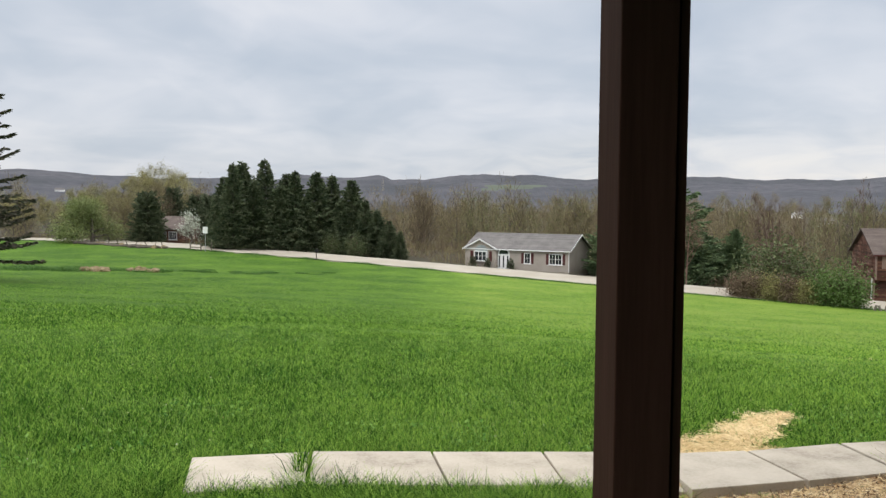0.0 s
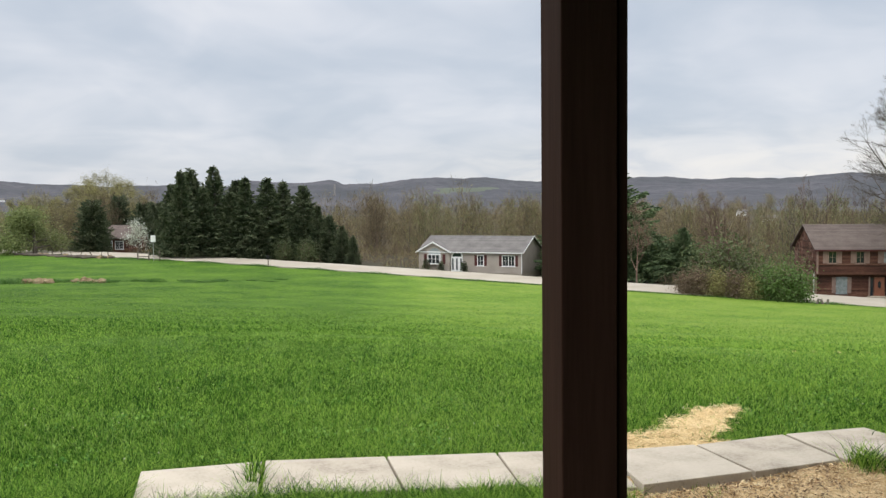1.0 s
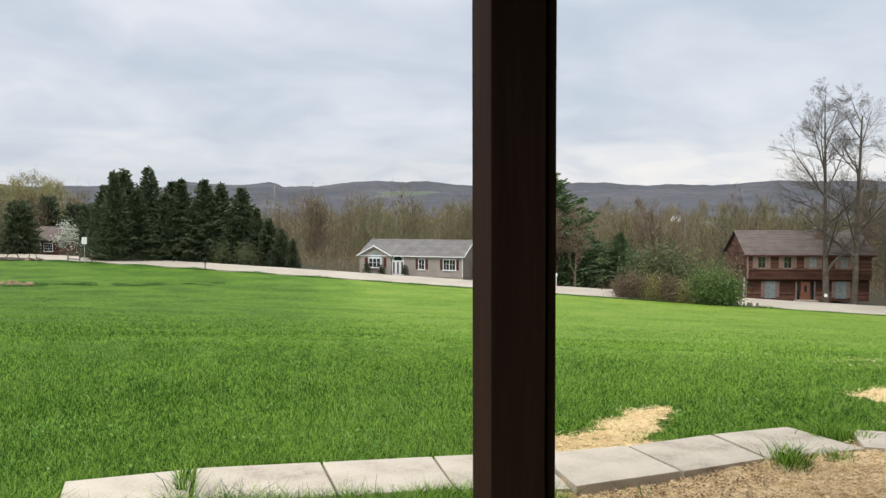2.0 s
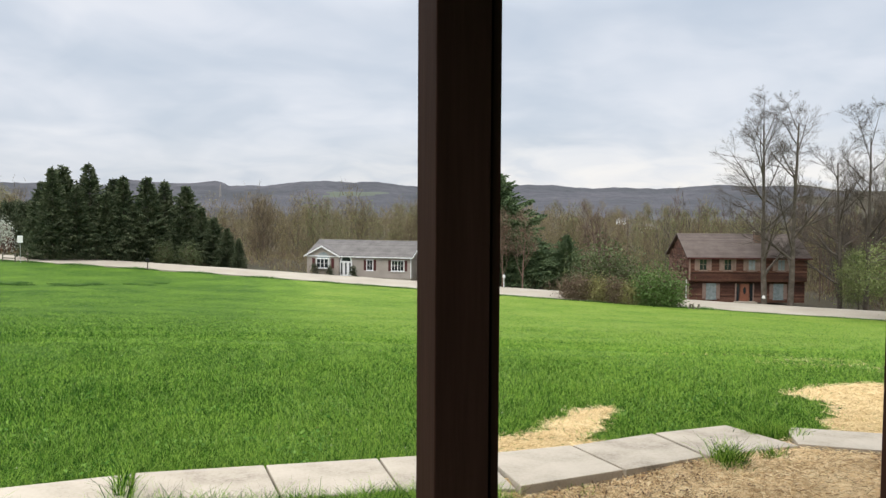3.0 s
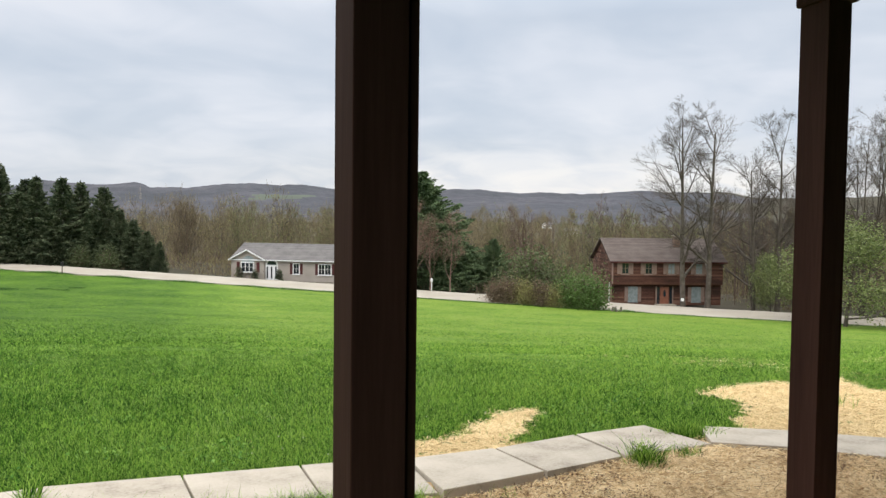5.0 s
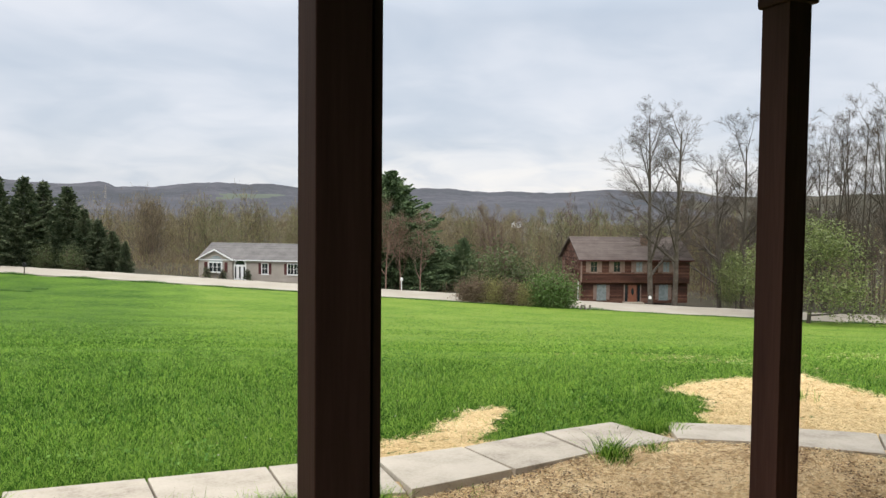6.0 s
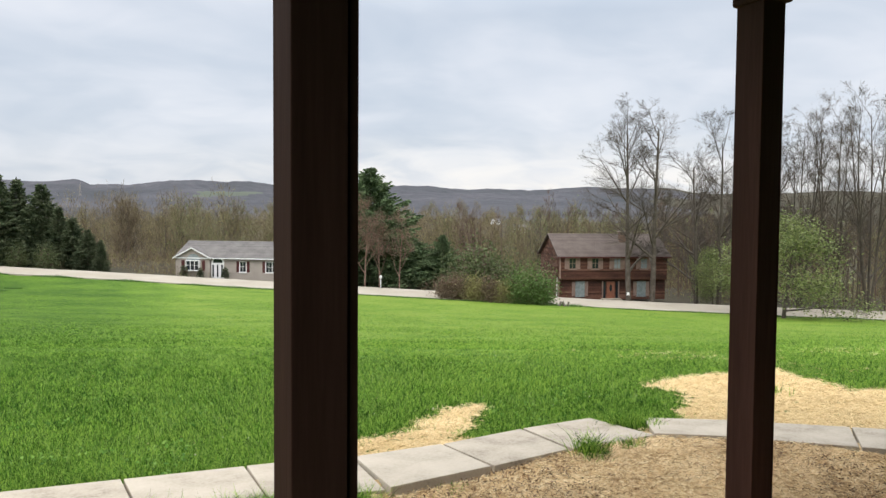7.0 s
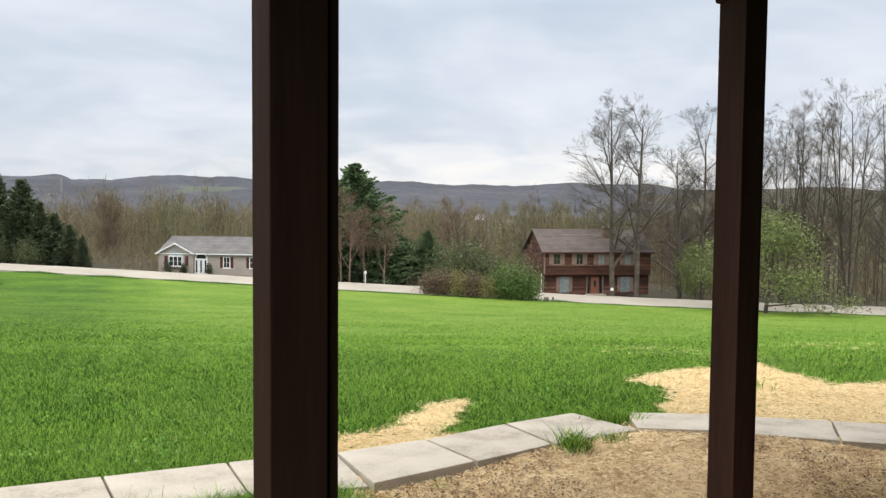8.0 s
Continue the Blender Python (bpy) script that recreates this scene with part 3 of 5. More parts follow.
for az, r, turn, sc, k in ((44.8, 99, 0, 0.92, 0), (46.8, 98, 100, 0.97, 1), (48.9, 98, 180, 1.03, 0), (51.2, 99, 300, 1.06, 1), (42.0, 116, 60, 0.8, 1), (38.2, 118, 150, 0.72, 0), (53.5, 100, 20, 1.15, 0)):
    plant("bare_tree", MULTI[k], *polar(az, r), turn, sc, "leafless tree of several stems beside the road", "bare roadside trees")

# the small tree in young leaf on the lawn's far side
LEAFY = tree_meshes("leafy_tree", 61, BARK, PALE_LEAF, 7, 0.13, 0.6, height=7.6, radius=0.15, levels=4, spread=0.8, kids=(7, 9), start=0.14, sides=6, shrink=0.66, rise=0.05, bend=0.18)
plant("young_tree", LEAFY, *polar(43.9, 84), 0, 1.06, "small spreading tree in fresh green leaf", squash=1.4)
plant("young_tree", LEAFY, *polar(39.4, 99), 100, 0.72, "pale green shrubby tree by the roadside")

# scrub in front of the timber house
BUSH = [tree_meshes("bush", 71 + k, BARK_RED, m, n, 0.12, 0.6, height=3.3, radius=0.04, levels=4, spread=0.6, kids=(4, 6), start=0.15, sides=4, leaders=8, shrink=0.42, twig=0.55, bend=0.3, rise=0.02, even=0.35)
        for k, (m, n) in enumerate(((LEAF, 1), (BUD_RED, 1), (BUD, 1), (GREY_LEAF, 1)))]
for az, r, turn, sc, k, text in (
        (20.6, 86.5, 0, 0.75, 1, "low reddish brown scrub"), (21.6, 86, 60, 0.85, 1, "tangled reddish brown scrub"), (22.7, 85.5, 200, 0.8, 2, "scrub with dull ochre new leaves"),
        (23.9, 85, 120, 0.85, 1, "tangled reddish brown scrub"), (24.9, 84.5, 90, 0.7, 2, "scrub with dull ochre new leaves"), (22.2, 89, 10, 1.55, 3, "tall grey green shrub behind the scrub"),
        (23.6, 89, 100, 1.75, 3, "tall grey green shrub behind the scrub"), (25.0, 88, 200, 1.35, 3, "grey green shrub behind the scrub"), (25.9, 85, 180, 1.15, 0, "shrub in bright green leaf"),
        (27.0, 84.5, 240, 1.2, 0, "shrub in bright green leaf"), (27.7, 84.5, 20, 0.95, 0, "shrub in bright green leaf"), (-8.1, 119, 30, 0.85, 3, "pale green shrub below the spruces"),
        (-6.4, 116, 80, 0.9, 3, "pale green shrub below the spruces")):
    plant("bush", BUSH[k], *polar(az, r), turn, sc, text + " beside the road", "roadside scrub", squash=1.1)

# far left: round willow, hedge evergreens, blossom, bare crowns
WILLOW = tree_meshes("willow", 81, BARK, PALE_LEAF, 15, 0.17, 0.75, height=6.3, radius=0.3, levels=4, spread=1.0, kids=(6, 8), start=0.18, sides=6, droop=0.08, shrink=0.72)
plant("willow_tree", WILLOW, *polar(-24.0, 143), 0, 1.0, "round bright green tree by the rail fence", squash=1.3)
HEDGE = conifer("arborvitae", 83, 9.0, 3.0, SPRUCE, whorls=46, low=0.01, sag=0.0, tuft=0.4, ragged=0.2, taper=0.45, per=5, lift=0.7, loose=2.5, fill=4000)
for az, r, sc, sq in ((-20.55, 143, 0.92, 1.15), (-18.9, 168, 1.15, 0.85), (-17.3, 164, 1.0, 1.1), (-16.5, 152, 1.0, 0.9)):
    plant("evergreen_tree", HEDGE, *polar(az, r), az * 7, sc, "dark rounded evergreen beside the cottage", "cottage evergreens", squash=sq)
BLOSSOM_TREE = tree_meshes("blossom", 85, BARK, BLOSSOM, 2, 0.15, 0.4, height=4.6, radius=0.12, levels=4, spread=0.8, kids=(5, 7), start=0.15, sides=5, shrink=0.62)
plant("blossom_tree", BLOSSOM_TREE, *polar(-17.7, 137), 0, 1.0, "small tree in white blossom beside the cottage")
BUDDING = [tree_meshes("budding", 91 + k, BARK, BUD, 6, 0.12, 0.45, height=13.0, radius=0.24, levels=4, spread=0.7, kids=(6, 8), start=0.15, sides=5, thin=0.02, shrink=0.62) for k in range(2)]
for az, r, sc, k in ((-28.6, 185, 0.62, 0), (-26.6, 190, 0.66, 1), (-25.0, 195, 0.75, 1), (-23.6, 180, 0.78, 0), (-22.3, 184, 0.85, 1), (-21.3, 190, 1.05, 1), (-19.9, 186, 1.1, 0), (-18.4, 192, 1.05, 1), (-30.4, 180, 0.7, 1), (-26.0, 168, 0.5, 0), (-27.9, 166, 0.55, 1), (-32.5, 170, 0.7, 1), (-22.8, 172, 0.72, 0), (-24.4, 168, 0.66, 1), (-20.6, 178, 0.9, 0), (-17.2, 186, 0.8, 1), (-29.6, 168, 0.6, 0), (-19.2, 176, 0.95, 1)):
    plant("budding_tree", BUDDING[k], *polar(az, r), az * 31, sc, "broad tree hazy with olive spring buds", "trees beyond the cottage")

# the big spruce whose boughs reach in at the start
NEAR_SPRUCE = conifer("near_spruce", 101, 19.0, 5.2, SPRUCE_OPEN, whorls=36, low=0.05, sag=0.22, tuft=0.34, density=1.2, ragged=0.7, per=8, boughs=(7, 10), lift=0.5, loose=1.3)
plant("spruce_tree", NEAR_SPRUCE, *polar(-31.7, 60.0), 0, 1.0, "tall open dark spruce standing on the lawn")


def build_woods():
    """The leafless valley woods beyond the houses, as one mass of stems, twig sprays and buds."""
    rng = random.Random(7)
    g = np.random.default_rng(7)
    kinds = []
    for k in range(6):
        r = random.Random(200 + k)
        v, f, ends = wood(r, 11.5, 0.10, levels=3, spread=0.55, sides=3, kids=(4, 5), start=0.03, thin=0.03, shrink=0.42)
        pts = np.array([tuple(q) for q in ends])
        # upright twig sprays
        c = np.repeat(pts, 6, 0) + g.normal(0, 0.9, (len(pts) * 6, 3))
        d = np.stack([g.normal(0, 0.35, len(c)), g.normal(0, 0.35, len(c)), np.ones(len(c))], 1) * g.uniform(0.5, 1.3, len(c))[:, None]
        w = np.stack([g.normal(0, 1, len(c)), g.normal(0, 1, len(c)), np.zeros(len(c))], 1)
        w = w / np.linalg.norm(w, axis=1)[:, None] * 0.032
        tv = np.stack([c - w, c + w, c + d + w * 0.3, c + d - w * 0.3], 1).reshape(-1, 3)
        tf = np.arange(len(tv)).reshape(-1, 4)
        lv, lf = leaves(r, ends, (2, 3, 4, 6, 5, 2)[k], 0.16, 0.9)
        kinds.append((np.array([tuple(q) for q in v]), np.array(f), tv, tf, lv, lf, (2, 2, 3, 5, 3, 2)[k], (1, 0, 0, 0, 1, 1)[k]))
    mats = [BARK, BARK_RED, BUD_RED, BUD, LEAF, PALE_LEAF, TWIG]
    V, F, I, total = [], [], [], 0
    for n in range(1350):
        az = rng.uniform(-34, 62)
        r = 138 + 560 * rng.random() ** 1.9
        if az < -2 and r < 165:
            continue
        k = rng.choice((0, 1, 1, 2, 4, 4, 5))
        if noise.noise((az * 0.16, r * 0.01, 4.0)) > 0.02:
            k = rng.choice((2, 3, 4))
        if (1 < az < 11 or 25 < az < 34) and rng.random() < (0.45 if az < 12 else 0.75):
            k = 3
        x, y = polar(az, r)
        sc = rng.uniform(0.62, 1.05) * (1.0 + max(0.0, r - 200) / 700) * (0.55 if n % 5 == 0 else 1.0)
        a = rng.uniform(0, 6.28)
        m = np.array([[math.cos(a), -math.sin(a), 0], [math.sin(a), math.cos(a), 0], [0, 0, 1]]) * sc
        o = np.array([x, y, gz(x, y) - 0.2])
        v, f, tv, tf, lv, lf, leaf, bark = kinds[k]
        V += [v @ m.T + o, tv @ m.T + o, lv @ m.T + o]
        F += [f + total, tf + total + len(v), lf + total + len(v) + len(tv)]
        I += [np.full(len(f), bark), np.full(len(tf), 6), np.full(len(lf), leaf)]
        total += len(v) + len(tv) + len(lv)
    # a close stand of slim bare poles behind the timber house and down the road from it
    v, f, ends = wood(random.Random(310), 15.0, 0.09, levels=4, spread=0.4, sides=4, kids=(3, 5), start=0.35, thin=0.016, shrink=0.3, twig=0.6)
    v, f = np.array([tuple(q) for q in v]), np.array(f)
    for n in range(170):
        az, r = rng.uniform(35.5, 58), rng.uniform(108, 135)
        if n < 18:
            az, r = rng.uniform(24, 37), rng.uniform(118, 140)
        x, y = polar(az, r)
        sc, a = rng.uniform(0.6, 1.1), rng.uniform(0, 6.28)
        m = np.array([[math.cos(a), -math.sin(a), 0], [math.sin(a), math.cos(a), 0], [0, 0, 1]]) * sc
        V.append(v @ m.T + np.array([x, y, gz(x, y) - 0.2])), F.append(f + total), I.append(np.full(len(f), n % 2))
        total += len(v)
    # the tangle of brush along the wood's edge
    for far0, far1, count, tall in ((3.0, 14.0, 22000, 1.2), (14.0, 60.0, 110000, 2.4)):
        sx = g.uniform(-95, 150, count)
        out = g.uniform(far0, far1, count)
        x, y = 8.0 - 0.877 * sx + 0.48 * (out + ROAD_WIDE), 92.0 + 0.48 * sx + 0.877 * (out + ROAD_WIDE)
        thick = wobble(sx, out, 1.0, 7.0, 3.0)
        # kept clear of the two house plots
        ranch = (sx > -13) & (sx < 8) & (out < 20)
        timber = (sx < -33) & (sx > -56) & (out < 20)
        keep = (thick > -0.12 if far0 > 10 else thick > 0.05) & ~ranch & ~timber
        x, y, thick = x[keep], y[keep], thick[keep]
        h = tall * (0.5 + thick) * g.uniform(0.3, 1.4, len(x))
        c = np.stack([x, y, ground_z(x, y) + h * g.uniform(-0.1, 0.9, len(x))], 1)
        d = np.stack([g.normal(0, 0.5, len(x)), g.normal(0, 0.5, len(x)), np.ones(len(x))], 1)
        v, f = sprays(g, c, d, h * 0.6 + 0.2, 0.026)
        V.append(v), F.append(f + total), I.append(g.choice([1, 2, 6, 6, 3], len(f)))
        total += len(v)
    me = mesh_from("woods", np.concatenate(V), np.concatenate(F), mats, np.concatenate(I))
    tagged(new("woods", me), "brown leafless valley woods with hazy olive spring buds", "woods", kind="stuff")


# ---- the gazebo round the seat ----
GAZEBO_MID, GAZEBO_R, CAP_Z = Vector((2.85, -0.39)), 3.18, 2.515


def octagon(r, z):
    return [(GAZEBO_MID.x + r * math.cos(radians(4.7 + 45 * k)), GAZEBO_MID.y + r * math.sin(radians(4.7 + 45 * k)), z) for k in range(8)]


def build_gazebo():
    g = thing("gazebo", (GAZEBO_MID.x, GAZEBO_MID.y, gz(*GAZEBO_MID)), 0, "dark brown stained timber gazebo with square posts", "gazebo")
    back = g.matrix_basis.inverted()

    spots = {3: (0.4230, 1.6652), 2: (2.6085, 2.785)}
    for k, p in enumerate(octagon(GAZEBO_R, 0)):
        x, y = spots.get(k, p[:2])
        w, d = (0.1325, 0.1633) if k == 2 else (0.1495, 0.1436)
        foot = gz(x, y) - 0.1
        at = back @ Vector((x, y, foot))
        rot = Matrix.Rotation(radians(6.0 if k == 3 else 1.0 if k == 2 else 4.7), 4, "Z")
        bm = bmesh.new()
        tall = CAP_Z + 0.25 - foot
        box(w - 0.028, d, tall, (-0.014, 0, 0), bevel=0.004, bm=bm)
        bmesh.ops.transform(bm, matrix=rot, verts=bm.verts[:])
        bmesh.ops.translate(bm, vec=at, verts=bm.verts[:])
        post = part("post", bm, POST, g)
        # a narrow board along the post's side, set back so that a dark groove shows
        bm = bmesh.new()
        box(0.020, d - 0.014, tall, (w / 2 - 0.010, 0.007, 0), bevel=0.003, bm=bm)
        box(0.02, d - 0.05, tall, (w / 2 - 0.028, 0.014, 0), bm=bm)
        bmesh.ops.transform(bm, matrix=rot, verts=bm.verts[:])
        bmesh.ops.translate(bm, vec=at, verts=bm.verts[:])
        part("side_board", bm, POST, post)
        cap = box(w + 0.034, d + 0.034, 0.30, bevel=0.016)
        bmesh.ops.transform(cap, matrix=rot, verts=cap.verts[:])
        bmesh.ops.translate(cap, vec=back @ Vector((x, y, CAP_Z)), verts=cap.verts[:])
        part("capital", cap, POST, post)
    # unseen boards added behind the seat to keep light off the posts' near faces
    corners = octagon(GAZEBO_R, 0)
    for k in (4, 5, 6, 7):
        a, b = Vector(corners[k]), Vector(corners[(k + 1) % 8])
        turn = math.atan2(b.y - a.y, b.x - a.x)
        mid = back @ ((a + b) / 2)
        bm = box((b - a).length - 0.15, 0.06, CAP_Z + 0.25 - gz(*GAZEBO_MID), (0, 0, 0))
        bmesh.ops.transform(bm, matrix=Matrix.Translation((mid.x, mid.y, -0.1)) @ Matrix.Rotation(turn, 4, "Z"), verts=bm.verts[:])
        part("back_panel", bm, POST, g)
    # ring beam and roof, above the view, the eave widened to shade the posts
    ring = octagon(GAZEBO_R, CAP_Z + 0.28)
    for k in range(8):
        a, b = Vector(ring[k]), Vector(ring[(k + 1) % 8])
        turn = math.atan2(b.y - a.y, b.x - a.x)
        m = back @ ((a + b) / 2)
        bm = box((b - a).length, 0.09, 0.2)
        bmesh.ops.transform(bm, matrix=Matrix.Translation(m) @ Matrix.Rotation(turn, 4, "Z"), verts=bm.verts[:])
        part("beam", bm, POST, g)
    bm = bmesh.new()
    rim, top = [bm.verts.new(back @ Vector(p)) for p in octagon(GAZEBO_R + 0.55, CAP_Z + 0.30)], bm.verts.new(back @ Vector((*GAZEBO_MID, CAP_Z + 2.0)))
    for k in range(8):
        bm.faces.new((rim[k], rim[(k + 1) % 8], top))
    bmesh.ops.solidify(bm, geom=bm.faces[:], thickness=0.06)
    part("roof", bm, POST, g)
    return g


build_gazebo()

# ---- the slab edging: the corners of each slab, far left, far right, near right, near left, and how much its near side is raised ----
SLABS = [((-1.275, 3.950), (-0.700, 4.092), (-0.620, 3.490), (-1.130, 3.360), 0.0),
         ((-0.682, 4.097), (-0.058, 4.119), (0.030, 3.507), (-0.600, 3.495), 0.0),
         ((-0.046, 4.120), (0.535, 4.142), (0.570, 3.540), (0.043, 3.508), 0.0),
         ((0.548, 4.142), (1.098, 4.150), (1.108, 3.480), (0.584, 3.541), -0.012),
         ((1.116, 4.115), (1.650, 4.205), (1.712, 3.628), (1.128, 3.460), 0.006),
         ((1.670, 4.214), (2.258, 4.408), (2.262, 3.803), (1.736, 3.638), 0.006),
         ((2.282, 4.417), (2.832, 4.538), (2.915, 3.925), (2.290, 3.813), 0.004),
         ((3.148, 4.389), (3.660, 4.070), (3.405, 3.610), (2.920, 3.935), 0.006),
         ((3.676, 4.060), (4.158, 3.655), (3.775, 3.240), (3.418, 3.600), 0.0),
         ((4.168, 3.646), (4.600, 3.240), (4.210, 2.820), (3.786, 3.230), 0.0),
         ((4.610, 3.230), (5.000, 2.780), (4.560, 2.400), (4.220, 2.810), 0.0)]


def build_slabs():
    """Square slabs laid round the ring, each bedded a little differently."""
    path = tagged(new("pavement"), "curved edging of square pale grey concrete slabs on the ground", "pavement", kind="structure")
    rng = random.Random(3)
    for *corners, raised in SLABS:
        corners = [Vector(c) for c in corners]
        mid = sum(corners, Vector((0, 0))) / 4
        bm = bmesh.new()
        tilt = rng.uniform(-0.003, 0.003)
        low, top = [], []
        for k, c in enumerate(corners):
            z = float(near_plane(c.x, c.y)) - float(near_plane(mid.x, mid.y)) + tilt + (raised if k > 1 else 0.0)
            top.append(bm.verts.new((c.x - mid.x, c.y - mid.y, z)))
            low.append(bm.verts.new((c.x - mid.x, c.y - mid.y, z - 0.09)))
        bm.faces.new(top), bm.faces.new(list(reversed(low)))
        for i in range(4):
            bm.faces.new((top[i], low[i], low[(i + 1) % 4], top[(i + 1) % 4]))
        bmesh.ops.recalc_face_normals(bm, faces=bm.faces[:])
        bmesh.ops.bevel(bm, geom=bm.edges[:], offset=0.006, segments=2, affect="EDGES", profile=0.6)
        ob = part("paver", bm, CONCRETE, path)
        ob.location = (mid.x, mid.y, float(near_plane(mid.x, mid.y)))


build_slabs()


# ---- houses ----
def window(parent, x, z, w, h, y=0.0, sashes=1, frame_mat=WHITE, shutters=None, behind=None, bars=(2, 2), shutter_w=0.38):
    """A window in a wall that faces -y: frame, panes with bars, and shutters."""
    f = 0.08
    win = part("window", prism([(x - w / 2 - f, z - f), (x + w / 2 + f, z - f), (x + w / 2 + f, z + h + f), (x - w / 2 - f, z + h + f)], 0.05, start=y - 0.06), frame_mat, parent)
    each = w / sashes
    for s in range(sashes):
        cx = x - w / 2 + each * (s + 0.5)
        part("pane", box(each - 0.10, 0.02, h - 0.06, (cx, y - 0.07, z + 0.03)), behind or GLASS, win)
        for k in range(1, bars[0]):
            part("glazing_bar", box(0.035, 0.03, h - 0.06, (cx - each / 2 + each * k / bars[0], y - 0.085, z + 0.03)), frame_mat, win)
        for k in range(1, bars[1]):
            part("glazing_bar", box(each - 0.10, 0.03, 0.035, (cx, y - 0.087, z + h * k / bars[1])), frame_mat, win)
    part("sill", box(w + 0.3, 0.14, 0.06, (x, y - 0.08, z - f - 0.06)), frame_mat, win)
    if shutters:
        for side in (-1, 1):
            sh = bmesh.new()
            cx = x + side * (w / 2 + f + shutter_w / 2 + 0.02)
            box(shutter_w, 0.04, h + 0.1, (cx, y - 0.03, z - 0.05), bm=sh)
            for k in range(7):
                box(shutter_w - 0.1, 0.02, h / 9, (cx, y - 0.055, z + 0.03 + k * h / 7.2), bm=sh)
            part("shutter", sh, shutters, parent)
    return win


def gable_roof(parent, x0, x1, y0, y1, eave, ridge, mat, over=0.35, thick=0.14, trim=None):
    """A roof with its ridge along x, as two slopes of shingle courses."""
    ym = (y0 + y1) / 2
    for side, ye in ((-1, y0 - over), (1, y1 + over)):
        run = abs(ye - ym)
        drop = (ridge - eave) * run / (ym - y0)
        bm = prism([(ye, ridge - drop), (ym, ridge), (ym, ridge + thick), (ye, ridge - drop + thick)], x1 - x0 + 2 * over, axis="x", start=x0 - over)
        roof = part("roof", bm, mat, parent)
        courses = 18
        cs = bmesh.new()
        for k in range(courses):
            f0, f1 = k / courses, (k + 1) / courses + 0.01
            pa, pb = (ye + (ym - ye) * f0, ridge - drop + drop * f0 + thick), (ye + (ym - ye) * min(f1, 1), ridge - drop + drop * min(f1, 1) + thick)
            prism([(pa[0], pa[1] + 0.025), (pb[0], pb[1] + 0.006), (pb[0], pb[1] - 0.02), (pa[0], pa[1] - 0.02)], x1 - x0 + 2 * over, bm=cs, axis="x", start=x0 - over)
        tagged(part("shingles", cs, mat, roof), kind="stuff")
        if trim:
            part("gutter", box(x1 - x0 + 2 * over, 0.12, 0.14, ((x0 + x1) / 2, ye - 0.04 * (1 if side < 0 else -1), ridge - drop - 0.02)), trim, roof)
    return ym


def walls(parent, x0, x1, y0, y1, base, eave, ridge, mat, clap=None, rough=0.0):
    """Long walls and gable ends as solid panels with lapped boards on the front and on the gables."""
    ym, th = (y0 + y1) / 2, 0.2
    part("wall", box(x1 - x0, th, eave - base, ((x0 + x1) / 2, y0 + th / 2, base)), mat, parent)
    part("wall", box(x1 - x0, th, eave - base, ((x0 + x1) / 2, y1 - th / 2, base)), mat, parent)
    for xa in (x0, x1 - th):
        part("wall", prism([(y0 + th, base), (y1 - th, base), (y1 - th, eave), (ym, ridge - 0.02), (y0 + th, eave)], th, axis="x", start=xa), mat, parent)
    if clap:
        rows = int((eave - base) / clap)
        for k in range(rows):
            z = base + k * clap
            j = random.Random(k).uniform(-rough, rough)
            part("siding_board", prism([(y0 - 0.03 - abs(j), z), (y0, z), (y0, z + clap), (y0 - 0.008, z + clap)], x1 - x0, axis="x", start=x0), mat, parent)
        for xa, sgn in ((x0, -1), (x1, 1)):
            rows = int((ridge - base) / clap)
            for k in range(rows):
                z = base + k * clap
                half = (y1 - y0) / 2 if z + clap < eave else (y1 - y0) / 2 * max(0.02, (ridge - z - clap) / (ridge - eave))
                pts = [(xa + sgn * 0.03, z), (xa, z), (xa, z + clap), (xa + sgn * 0.008, z + clap)]
                part("siding_board", prism(pts, 2 * half, axis="y", start=ym - half), mat, parent)


